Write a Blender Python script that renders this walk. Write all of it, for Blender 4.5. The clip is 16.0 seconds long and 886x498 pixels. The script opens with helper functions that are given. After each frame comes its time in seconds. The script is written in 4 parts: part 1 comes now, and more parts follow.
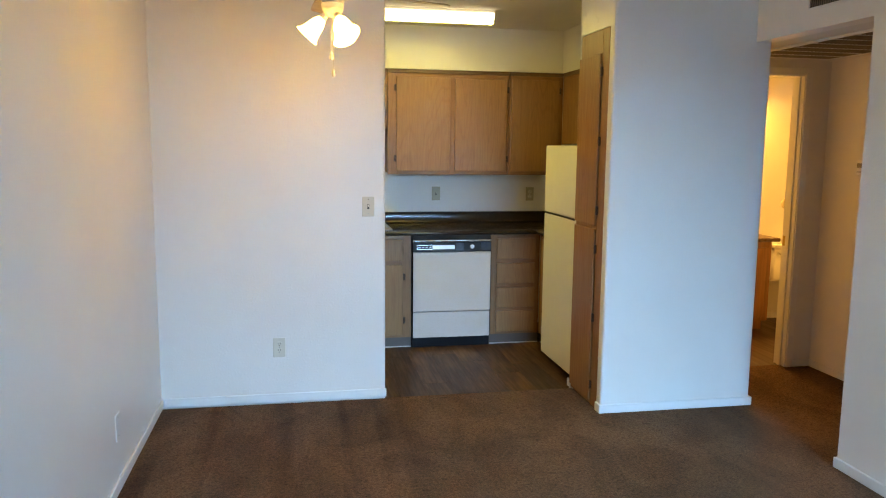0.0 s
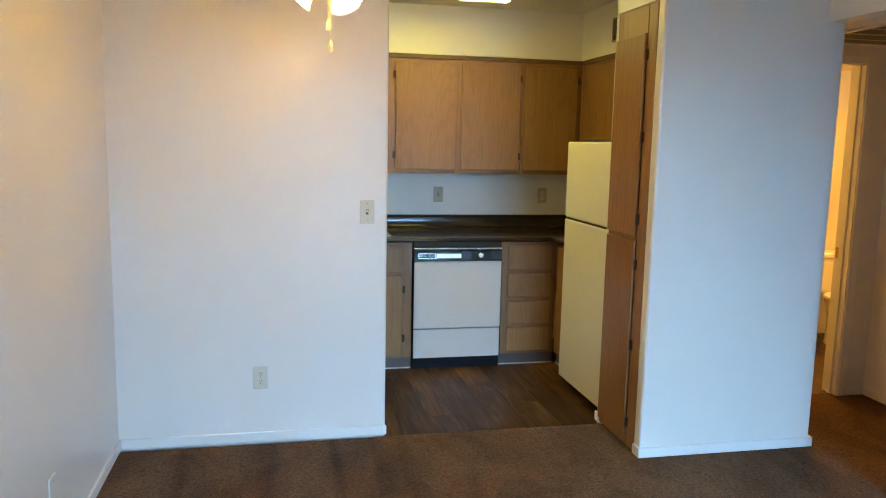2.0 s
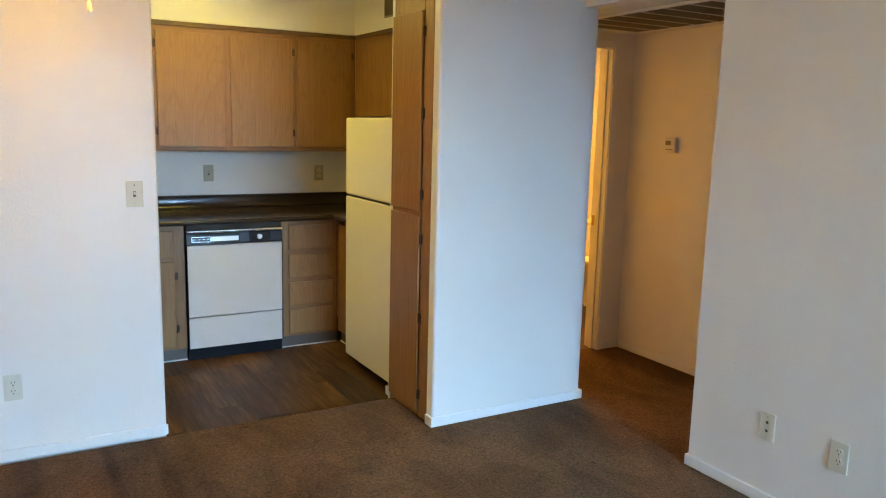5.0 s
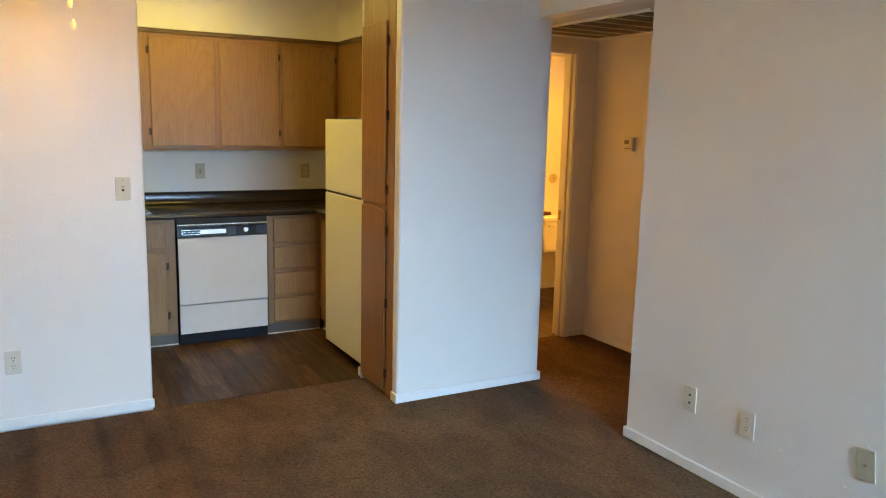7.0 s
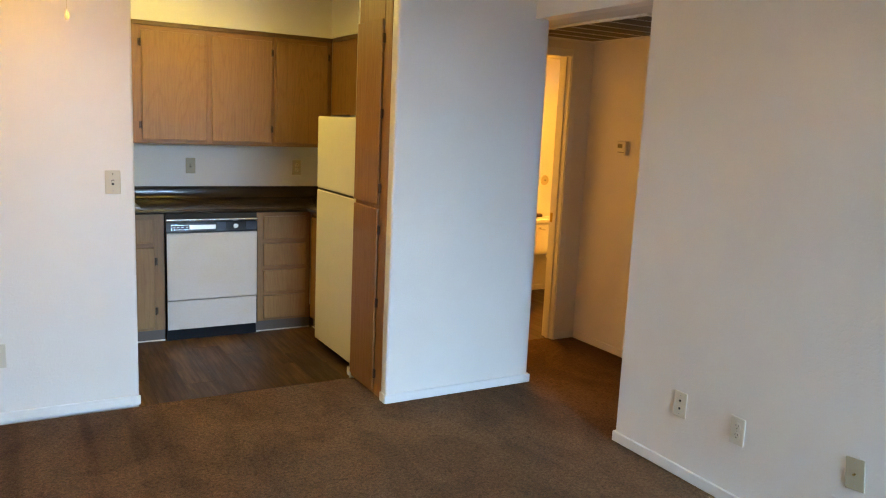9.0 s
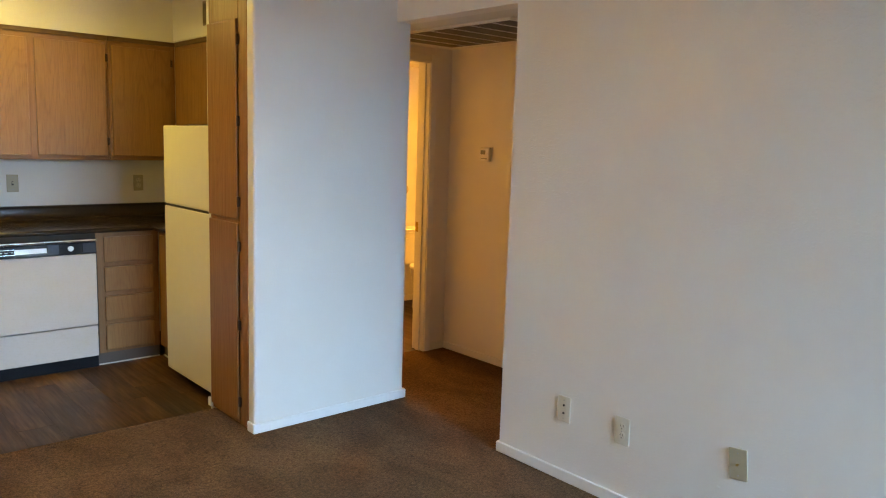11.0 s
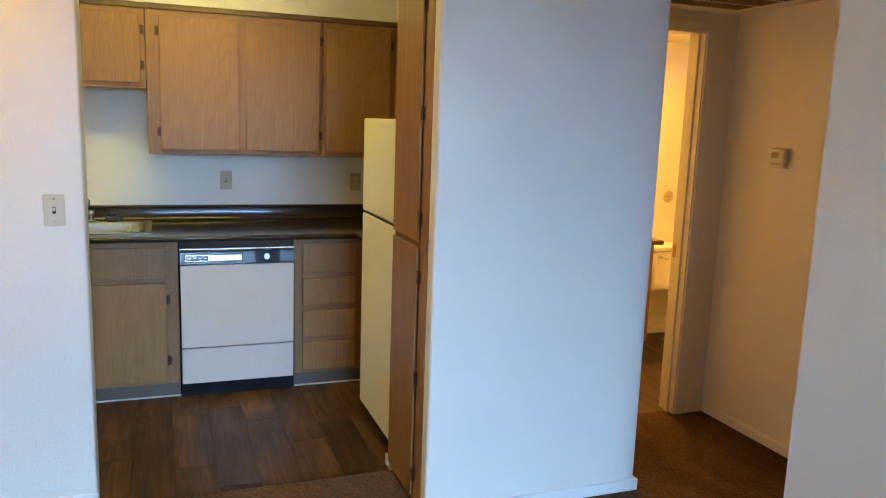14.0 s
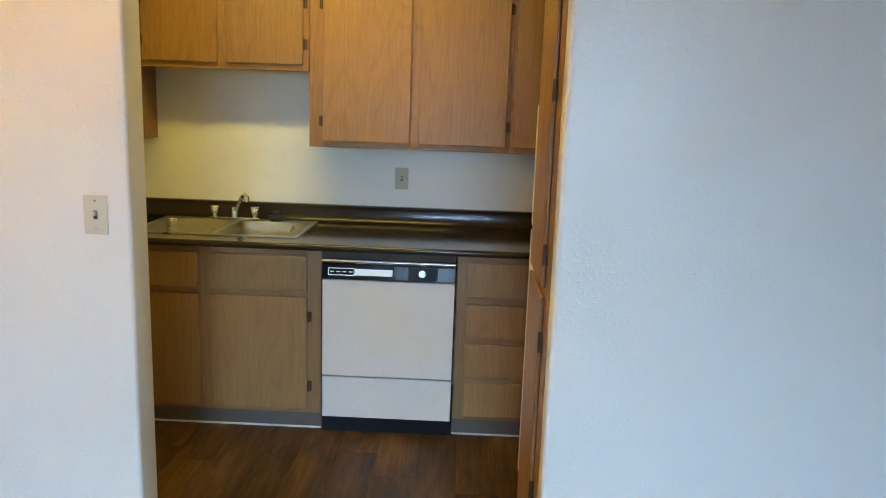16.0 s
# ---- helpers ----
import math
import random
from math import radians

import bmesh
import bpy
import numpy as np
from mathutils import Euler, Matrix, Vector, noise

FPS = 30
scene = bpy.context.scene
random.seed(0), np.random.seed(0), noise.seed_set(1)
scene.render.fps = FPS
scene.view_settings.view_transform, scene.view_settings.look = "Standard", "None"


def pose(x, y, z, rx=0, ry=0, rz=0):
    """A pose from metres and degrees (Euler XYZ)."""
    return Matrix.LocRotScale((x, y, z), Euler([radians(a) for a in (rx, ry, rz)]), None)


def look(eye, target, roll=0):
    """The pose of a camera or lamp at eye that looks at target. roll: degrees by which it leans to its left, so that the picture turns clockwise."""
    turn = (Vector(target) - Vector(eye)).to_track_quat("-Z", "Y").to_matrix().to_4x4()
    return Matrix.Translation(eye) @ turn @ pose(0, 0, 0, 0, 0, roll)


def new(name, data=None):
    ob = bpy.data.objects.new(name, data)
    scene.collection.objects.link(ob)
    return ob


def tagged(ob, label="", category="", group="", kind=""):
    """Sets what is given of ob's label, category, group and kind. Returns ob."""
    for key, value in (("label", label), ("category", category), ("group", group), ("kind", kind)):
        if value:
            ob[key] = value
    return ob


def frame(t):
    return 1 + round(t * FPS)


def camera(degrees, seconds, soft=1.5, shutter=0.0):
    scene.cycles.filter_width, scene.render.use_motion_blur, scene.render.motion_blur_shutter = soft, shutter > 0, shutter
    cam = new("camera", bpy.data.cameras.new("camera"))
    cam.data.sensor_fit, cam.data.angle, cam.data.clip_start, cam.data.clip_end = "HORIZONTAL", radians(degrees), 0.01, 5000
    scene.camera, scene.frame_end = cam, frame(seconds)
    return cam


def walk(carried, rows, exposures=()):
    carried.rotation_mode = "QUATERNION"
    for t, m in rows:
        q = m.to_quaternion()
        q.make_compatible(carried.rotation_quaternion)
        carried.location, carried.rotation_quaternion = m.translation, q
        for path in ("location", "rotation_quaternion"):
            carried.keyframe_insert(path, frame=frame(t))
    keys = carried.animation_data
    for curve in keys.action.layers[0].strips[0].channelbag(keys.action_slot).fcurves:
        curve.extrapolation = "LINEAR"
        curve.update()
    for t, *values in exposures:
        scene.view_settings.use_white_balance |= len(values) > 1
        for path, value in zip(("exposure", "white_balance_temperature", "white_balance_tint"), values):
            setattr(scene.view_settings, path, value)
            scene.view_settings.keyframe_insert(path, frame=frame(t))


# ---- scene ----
cam = camera(60.7, 16.0, soft=1.1)
PATH = [
    (0, (0.291, 0.053, 1.534), (0.66, 2.0, 1.265), 0.6),
    (0.5, (0.259, 0.251, 1.547), (0.589, 2.206, 1.283), 0.4),
    (1, (0.243, 0.444, 1.533), (0.598, 2.395, 1.278), 0.5),
    (1.5, (0.296, 0.602, 1.536), (0.636, 2.555, 1.273), 1.0),
    (2, (0.282, 0.763, 1.527), (0.691, 2.701, 1.248), 1.2),
    (2.5, (0.204, 0.904, 1.541), (0.848, 2.778, 1.276), 1.1),
    (3, (0.165, 0.989, 1.539), (0.937, 2.819, 1.304), 1.3),
    (3.5, (0.148, 1.023, 1.522), (0.96, 2.833, 1.269), 1.9),
    (4, (0.134, 0.997, 1.519), (0.987, 2.78, 1.218), 2.3),
    (4.5, (0.151, 0.972, 1.516), (1.092, 2.707, 1.193), 1.9),
    (5, (0.213, 0.863, 1.523), (1.19, 2.578, 1.197), 1.4),
    (5.2, (0.247, 0.782, 1.513), (1.217, 2.5, 1.186), 1.5),
    (7.5, (0.281, 0.431, 1.536), (1.226, 2.163, 1.213), 1.4),
    (8, (0.294, 0.432, 1.531), (1.229, 2.171, 1.212), 1.6),
    (8.5, (0.271, 0.448, 1.537), (1.232, 2.172, 1.215), 2.0),
    (9, (0.26, 0.469, 1.538), (1.24, 2.181, 1.21), 2.6),
    (9.5, (0.207, 0.502, 1.545), (1.376, 2.094, 1.232), 2.7),
    (9.7, (0.219, 0.53, 1.526), (1.498, 2.038, 1.225), 2.5),
    (11.8, (0.36, 0.785, 1.5), (1.663, 2.279, 1.234), 1.6),
    (12, (0.431, 0.822, 1.504), (1.612, 2.415, 1.245), 1.7),
    (12.5, (0.565, 0.946, 1.515), (1.528, 2.676, 1.23), 1.8),
    (13, (0.692, 1.178, 1.541), (1.603, 2.933, 1.24), 1.9),
    (13.5, (0.844, 1.342, 1.537), (1.712, 3.116, 1.219), 1.8),
    (14, (1.07, 1.475, 1.54), (1.757, 3.325, 1.21), 2.0),
    (14.5, (1.263, 1.638, 1.534), (1.809, 3.532, 1.193), 1.8),
    (15, (1.433, 1.883, 1.543), (1.914, 3.793, 1.2), 1.8),
    (15.5, (1.59, 2.092, 1.527), (1.93, 4.031, 1.173), 1.9),
    (16, (1.779, 2.356, 1.526), (1.728, 4.321, 1.155), 2.0),
]
# stops, kelvin and tint of the camera's automatic white balance
EXPOSURES = ((0, 0.08, 7240, 24), (2.5, 0.08, 7190, 22), (4, 0.18, 7290, 22), (5, 0.22, 7640, 24), (7.5, 0.12, 8470, 29), (9.5, 0.14, 8570, 30),
             (12.5, 0.13, 8420, 28), (13.5, 0.13, 7690, 27), (14.5, 0.14, 6840, 28), (15.3, 0.17, 6890, 27), (16, 0.19, 7990, 26))
walk(cam, [(t, look(eye, target, roll)) for t, eye, target, roll in PATH], EXPOSURES)

# ---- light ----
world = bpy.data.worlds.new("sky")
scene.world = world
world.use_nodes = True
wn = world.node_tree.nodes
sky = wn.new("ShaderNodeTexSky")
sky.sky_type, sky.sun_disc, sky.sun_elevation, sky.sun_rotation = "NISHITA", False, radians(25), radians(0)
world.node_tree.links.new(sky.outputs[0], wn["Background"].inputs[0])
wn["Background"].inputs[1].default_value = 0.10


def lamp(name, kind, m, power, colour, size=0.03, size_y=None, spread=None):
    data = bpy.data.lights.new(name, kind)
    data.energy, data.color = power, colour
    if kind == "AREA":
        data.shape, data.size, data.size_y = "RECTANGLE", size, size_y
        if spread:
            data.spread = radians(spread)
    else:
        data.shadow_soft_size = size
    ob = new(name, data)
    ob.matrix_world = m
    return ob


DAY = (0.26, 0.615, 1.0)
WARM = (1.0, 0.60, 0.065)
# daylight through the patio door behind the walk
lamp("daylight", "AREA", look((2.10, -4.0, 3.40), (2.35, 4.0, 1.9)), 2250, DAY, 2.3, 2.8)
sun = lamp("sun", "SUN", look((0, 0, 10), (0, -7, 6.74)), 2.0, (1.0, 0.95, 0.88))
sun.data.angle = radians(0.5)
FAN = Vector((0.442, 3.49, 0))
FAN_TURNS = (180, -58, 58)


# ---- materials ----
def shader(name):
    m = bpy.data.materials.new(name)
    m.use_nodes = True
    t = m.node_tree
    return m, t.nodes, t.links, t.nodes["Principled BSDF"]


def mapped(n, l, scale, where="Object", spin=True):
    """Object coordinates, scaled, with an offset of its own for each object."""
    tc, mp = n.new("ShaderNodeTexCoord"), n.new("ShaderNodeMapping")
    l.new(tc.outputs[where], mp.inputs["Vector"])
    mp.inputs["Scale"].default_value = scale
    if spin:
        oi, mul = n.new("ShaderNodeObjectInfo"), n.new("ShaderNodeMath")
        mul.operation = "MULTIPLY"
        mul.inputs[1].default_value = 37.0
        l.new(oi.outputs["Random"], mul.inputs[0])
        l.new(mul.outputs[0], mp.inputs["Location"])
    return mp.outputs[0]


def tex(n, l, vec, scale, detail=3.0, rough=0.55, distort=0.0):
    t = n.new("ShaderNodeTexNoise")
    l.new(vec, t.inputs["Vector"])
    t.inputs["Scale"].default_value, t.inputs["Detail"].default_value = scale, detail
    t.inputs["Roughness"].default_value, t.inputs["Distortion"].default_value = rough, distort
    return t.outputs["Fac"]


def ramp(n, l, fac, stops):
    r = n.new("ShaderNodeValToRGB")
    e = r.color_ramp.elements
    while len(e) < len(stops):
        e.new(0.5)
    for el, (p, c) in zip(e, stops):
        el.position, el.color = p, (*c, 1)
    l.new(fac, r.inputs[0])
    return r.outputs[0]


def blend(n, l, fac, a, b, how="MIX"):
    x = n.new("ShaderNodeMix")
    x.data_type, x.blend_type = "RGBA", how
    for v, i in ((fac, 0), (a, 6), (b, 7)):
        if isinstance(v, (int, float)):
            x.inputs[i].default_value = v
        elif isinstance(v, tuple):
            x.inputs[i].default_value = (*v, 1)
        else:
            l.new(v, x.inputs[i])
    return x.outputs[2]


def relief(n, l, p, height, strength, distance, before=None):
    b = n.new("ShaderNodeBump")
    b.inputs["Strength"].default_value, b.inputs["Distance"].default_value = strength, distance
    l.new(height, b.inputs["Height"])
    if before:
        l.new(before, b.inputs["Normal"])
    l.new(b.outputs[0], p.inputs["Normal"])
    return b.outputs[0]


def paint(name, colour, rough=0.34, peel=0.20, dirt=0.06, size=1.0):
    """Rolled wall paint over an orange-peel spray texture."""
    m, n, l, p = shader(name)
    v = mapped(n, l, (1, 1, 1), spin=False)
    big = tex(n, l, v, 1.3, 4)
    dark = tuple(c * (1 - dirt) for c in colour)
    l.new(ramp(n, l, big, ((0.35, dark), (0.7, colour))), p.inputs["Base Color"])
    fleck = ramp(n, l, tex(n, l, v, 88 * size, 2, 0.5), ((0.55, (0, 0, 0)), (0.66, (1, 1, 1))))
    fine = tex(n, l, v, 150 * size, 2, 0.5)
    mid = tex(n, l, v, 22 * size, 3)
    first = relief(n, l, p, mid, peel * 0.35, 0.004)
    second = relief(n, l, p, fine, peel * 0.35, 0.002, first)
    relief(n, l, p, fleck, peel, 0.0026, second)
    p.inputs["Roughness"].default_value = rough
    return m


def plain(name, colour, rough=0.4, metal=0.0, vary=0.12, scale=30.0, bump=0.05, coat=0.0, uneven=1.0, gloss=0.5):
    m, n, l, p = shader(name)
    v = mapped(n, l, (1, 1, 1))
    f = tex(n, l, v, scale, 4)
    g = tex(n, l, v, scale / 9, 3)
    a = ramp(n, l, f, ((0.3, tuple(c * (1 - vary) for c in colour)), (0.7, colour)))
    l.new(blend(n, l, g, a, tuple(c * (1 - vary) for c in colour)), p.inputs["Base Color"])
    p.inputs["Roughness"].default_value = rough
    if uneven > 0.2:
        l.new(ramp(n, l, g, ((0.3, (max(rough - 0.06 * uneven, 0.03),) * 3), (0.7, (rough + 0.08 * uneven,) * 3))), p.inputs["Roughness"])
    p.inputs["Specular IOR Level"].default_value = gloss
    p.inputs["Metallic"].default_value, p.inputs["Coat Weight"].default_value = metal, coat
    if bump:
        relief(n, l, p, f, bump, 0.001)
    return m


def wood(name, light, dark, along="z", rough=0.42, fine=1.0, tint=0.18, figure=0.32):
    """Oak: long streaks, cathedral figure and short open pores along one axis."""
    m, n, l, p = shader(name)
    k = {"x": (0, 1, 1), "y": (1, 0, 1), "z": (1, 1, 0)}[along]
    stretch = lambda a, b: tuple(a if i else b for i in k)
    rings = tex(n, l, mapped(n, l, stretch(3.4 * fine, 0.42 * fine)), 1.0, 1.5, 0.45)
    many, wave = n.new("ShaderNodeMath"), n.new("ShaderNodeMath")
    many.operation, wave.operation = "MULTIPLY", "SINE"
    many.inputs[1].default_value = 105.0
    l.new(rings, many.inputs[0])
    l.new(many.outputs[0], wave.inputs[0])
    streak = tex(n, l, mapped(n, l, stretch(55 * fine, 1.6 * fine)), 1.0, 4, 0.6)
    pore = tex(n, l, mapped(n, l, stretch(260 * fine, 9 * fine)), 1.0, 2, 0.5)
    mid = tuple((a + b) / 2 for a, b in zip(light, dark))
    c = ramp(n, l, streak, ((0.2, dark), (0.5, mid), (0.8, light)))
    c = blend(n, l, figure, c, ramp(n, l, wave.outputs[0], ((0.0, (1, 1, 1)), (0.55, (0.97, 0.95, 0.93)), (1.0, (0.70, 0.64, 0.56)))), "MULTIPLY")
    pores = ramp(n, l, pore, ((0.30, (0.45, 0.4, 0.35)), (0.48, (1, 1, 1))))
    c = blend(n, l, 0.35, c, pores, "MULTIPLY")
    oi = n.new("ShaderNodeObjectInfo")
    c = blend(n, l, 1.0, c, ramp(n, l, oi.outputs["Random"], ((0, (1 - tint,) * 3), (1, (1, 1, 1)))), "MULTIPLY")
    l.new(c, p.inputs["Base Color"])
    l.new(ramp(n, l, streak, ((0.3, (rough + 0.1,) * 3), (0.7, (rough - 0.06,) * 3))), p.inputs["Roughness"])
    relief(n, l, p, pore, 0.12, 0.0006)
    return m


def plank_material():
    """Printed wood-look vinyl: blotchy brown boards with dark streaks and a dull sheen."""
    m, n, l, p = shader("vinyl_plank")
    blot = tex(n, l, mapped(n, l, (9, 2.2, 9)), 1.0, 4, 0.6, 0.6)
    streak = tex(n, l, mapped(n, l, (60, 3.0, 60)), 1.0, 4, 0.65)
    pore = tex(n, l, mapped(n, l, (240, 14, 240)), 1.0, 2)
    c = ramp(n, l, blot, ((0.30, (0.028, 0.0112, 0.0045)), (0.48, (0.066, 0.029, 0.0100)), (0.66, (0.135, 0.063, 0.022))))
    c = blend(n, l, 0.7, c, ramp(n, l, streak, ((0.32, (0.55, 0.50, 0.45)), (0.62, (1.15, 1.15, 1.12)))), "MULTIPLY")
    c = blend(n, l, 0.4, c, ramp(n, l, pore, ((0.32, (0.5, 0.45, 0.4)), (0.5, (1, 1, 1)))), "MULTIPLY")
    oi = n.new("ShaderNodeObjectInfo")
    c = blend(n, l, 1.0, c, ramp(n, l, oi.outputs["Random"], ((0, (0.62, 0.60, 0.58)), (1, (1.12, 1.12, 1.12)))), "MULTIPLY")
    l.new(c, p.inputs["Base Color"])
    l.new(ramp(n, l, streak, ((0.3, (0.50,) * 3), (0.7, (0.38,) * 3))), p.inputs["Roughness"])
    p.inputs["Specular IOR Level"].default_value = 0.26
    relief(n, l, p, pore, 0.10, 0.0005)
    return m


def carpet_material():
    """Cut pile: tufts with dark pits, brushed patches and soft tracks left by a vacuum cleaner."""
    m, n, l, p = shader("brown_carpet")
    v = mapped(n, l, (1, 1, 1), spin=False)
    tuft = tex(n, l, v, 150, 4, 0.75)
    clump = tex(n, l, v, 62, 3, 0.7, 0.4)
    pit = tex(n, l, v, 38, 2, 0.6, 1.2)
    brush = tex(n, l, mapped(n, l, (2.6, 1.5, 1), spin=False), 1.0, 4, 0.66, 0.9)
    worn = tex(n, l, v, 0.8, 3, 0.6, 0.4)
    track = tex(n, l, mapped(n, l, (5.6, 0.34, 1), spin=False), 1.0, 2.5, 0.55, 0.25)
    c = ramp(n, l, tuft, ((0.30, (0.082, 0.042, 0.020)), (0.5, (0.152, 0.081, 0.041)), (0.70, (0.245, 0.138, 0.074))))
    c = blend(n, l, 0.65, c, ramp(n, l, clump, ((0.36, (0.50, 0.48, 0.46)), (0.60, (1.25, 1.24, 1.22)))), "MULTIPLY")
    c = blend(n, l, 0.6, c, ramp(n, l, pit, ((0.27, (0.30, 0.28, 0.27)), (0.43, (1, 1, 1)))), "MULTIPLY")
    c = blend(n, l, 0.75, c, ramp(n, l, brush, ((0.36, (0.66, 0.62, 0.59)), (0.60, (1.30, 1.28, 1.25)))), "MULTIPLY")
    c = blend(n, l, 0.6, c, ramp(n, l, worn, ((0.35, (0.75, 0.73, 0.71)), (0.65, (1.25, 1.24, 1.22)))), "MULTIPLY")
    xyz, span = n.new("ShaderNodeSeparateXYZ"), n.new("ShaderNodeMapRange")
    l.new(v, xyz.inputs[0])
    l.new(xyz.outputs["X"], span.inputs["Value"])
    for i, value in ((1, 1.35), (2, 0.55), (3, 0.12), (4, 0.85)):     # vacuumed last along the wall side
        span.inputs[i].default_value = value
    c = blend(n, l, span.outputs[0], c, ramp(n, l, track, ((0.33, (0.54, 0.50, 0.48)), (0.49, (1.04, 1.04, 1.04)))), "MULTIPLY")
    l.new(c, p.inputs["Base Color"])
    p.inputs["Roughness"].default_value = 0.95
    p.inputs["Specular IOR Level"].default_value = 0.2
    first = relief(n, l, p, clump, 0.9, 0.016)
    relief(n, l, p, tuft, 1.0, 0.010, first)
    return m


def glow(name, colour, strength, base=(0.9, 0.9, 0.86)):
    m, n, l, p = shader(name)
    p.inputs["Base Color"].default_value = (*base, 1)
    p.inputs["Roughness"].default_value = 0.3
    p.inputs["Emission Color"].default_value, p.inputs["Emission Strength"].default_value = (*colour, 1), strength
    return m


def stained_panel():
    """Cream painted sheet metal, yellowed in patches."""
    m, n, l, p = shader("cream_dishwasher_panel")
    v = mapped(n, l, (1, 1, 1.6))
    patch = tex(n, l, v, 4.5, 4, 0.6, 0.4)
    speck = tex(n, l, v, 60, 3)
    c = ramp(n, l, patch, ((0.46, (0.675, 0.622, 0.595)), (0.75, (0.665, 0.600, 0.535))))
    c = blend(n, l, 0.5, c, ramp(n, l, speck, ((0.28, (0.90, 0.88, 0.84)), (0.5, (1, 1, 1)))), "MULTIPLY")
    l.new(c, p.inputs["Base Color"])
    p.inputs["Roughness"].default_value = 0.36
    relief(n, l, p, speck, 0.05, 0.001)
    return m


def glass_material():
    m, n, l, p = shader("clear_glass")
    p.inputs["Transmission Weight"].default_value, p.inputs["Roughness"].default_value = 1.0, 0.02
    p.inputs["IOR"].default_value = 1.45
    return m


WALL = paint("white_wall_paint", (0.80, 0.768, 0.725))
CEIL = paint("ceiling_paint", (0.76, 0.73, 0.68), 0.7, 0.7, 0.08, 0.6)
TRIM = plain("white_trim_paint", (0.82, 0.81, 0.79), 0.38, vary=0.06)
CARPET = carpet_material()
OAK = wood("oak_veneer", (0.365, 0.182, 0.064), (0.283, 0.134, 0.046), fine=1.5)
OAK_FRAME = wood("oak_frame", (0.345, 0.165, 0.061), (0.268, 0.122, 0.044), fine=1.5)
OAK_X = wood("oak_rail", (0.345, 0.165, 0.061), (0.268, 0.122, 0.044), "x", fine=1.5)
PANTRY = wood("pantry_oak", (0.355, 0.158, 0.048), (0.275, 0.116, 0.034), fine=1.5)
OAK_DARK = wood("oak_top_moulding", (0.20, 0.105, 0.04), (0.11, 0.055, 0.02), "x")
PLANK = plank_material()
BATHFLOOR = wood("bath_vinyl", (0.070, 0.031, 0.012), (0.030, 0.013, 0.006), "y", 0.4, 0.6)
VANITY = wood("vanity_oak", (0.36, 0.17, 0.055), (0.20, 0.085, 0.025))
LAMINATE = plain("dark_brown_laminate", (0.030, 0.019, 0.014), 0.13, vary=0.10, scale=45, bump=0.0, uneven=0.1, gloss=0.42)
ENAMEL = plain("cream_enamel", (0.82, 0.775, 0.67), 0.36, vary=0.05, scale=160, bump=0.12)
PANEL = stained_panel()
BLACK = plain("black_plastic", (0.008, 0.009, 0.012), 0.16, vary=0.3, gloss=0.14)
NAVY = plain("dark_toe_plate", (0.008, 0.009, 0.014), 0.5, vary=0.3, gloss=0.15)
# door gasket colour, also the painted shade that fills open gaps
SHADOWGAP = plain("dark_gasket_and_gap_shade", (0.03, 0.025, 0.02), 0.7)
STEEL = plain("brushed_steel", (0.46, 0.45, 0.43), 0.32, 1.0, 0.15, 60)
CHROME = plain("chrome", (0.78, 0.78, 0.78), 0.12, 1.0, 0.05)
ALU = plain("bright_aluminium", (0.80, 0.81, 0.83), 0.22, 1.0, 0.05)
BRONZE = plain("dark_bronze", (0.085, 0.045, 0.026), 0.36, 0.6, 0.3)
BRASS = plain("aged_brass", (0.45, 0.30, 0.10), 0.35, 1.0, 0.2)
IVORY = plain("ivory_plastic", (0.62, 0.565, 0.44), 0.35, vary=0.05)
TAN = plain("tan_plastic", (0.47, 0.42, 0.30), 0.4)
ALMOND = plain("almond_plastic", (0.66, 0.62, 0.52), 0.35, vary=0.05)
SLOT = plain("dark_slot", (0.02, 0.018, 0.015), 0.6)
WHITEPL = plain("white_plastic", (0.78, 0.77, 0.73), 0.38, vary=0.05)
LCD = plain("grey_display", (0.24, 0.22, 0.17), 0.25, vary=0.1)
VINYLBASE = plain("grey_vinyl_base", (0.115, 0.090, 0.078), 0.5, vary=0.15)
CAULK = plain("white_caulk", (0.72, 0.70, 0.67), 0.6)
RUBBER = plain("black_rubber", (0.02, 0.02, 0.02), 0.6, vary=0.3)
PORCELAIN = plain("white_porcelain", (0.83, 0.81, 0.76), 0.12, vary=0.03, coat=0.5)
FILTER = plain("brown_filter", (0.24, 0.20, 0.13), 0.9, vary=0.35, scale=60)
VENTBROWN = plain("brown_vent_metal", (0.26, 0.20, 0.135), 0.5, vary=0.2)
BLADE = wood("pale_fan_blade", (0.62, 0.50, 0.36), (0.45, 0.34, 0.22), "x", 0.4)
FANMETAL = plain("white_fan_metal", (0.76, 0.70, 0.58), 0.3, vary=0.06)
SHADE = glow("frosted_lamp_glass", (1.0, 0.63, 0.13), 21.0)
DIFFUSER = glow("lit_diffuser", (0.95, 0.91, 0.195), 38.0)
FLANK = glow("lit_diffuser_side", (1.0, 0.88, 0.50), 3.5)
GLASS = glass_material()
GREYPLATE = plain("grey_plate", (0.030, 0.037, 0.055), 0.2, gloss=0.22)
SILVER = plain("silver_dial", (0.72, 0.72, 0.73), 0.3, 0.3)
# white print; on the label strip the white also paints in window glare
CABLE = plain("white_print_with_glare", (0.88, 0.90, 0.92), 0.12, vary=0.03, gloss=0.8)


# ---- builders ----
OFFSET = {}


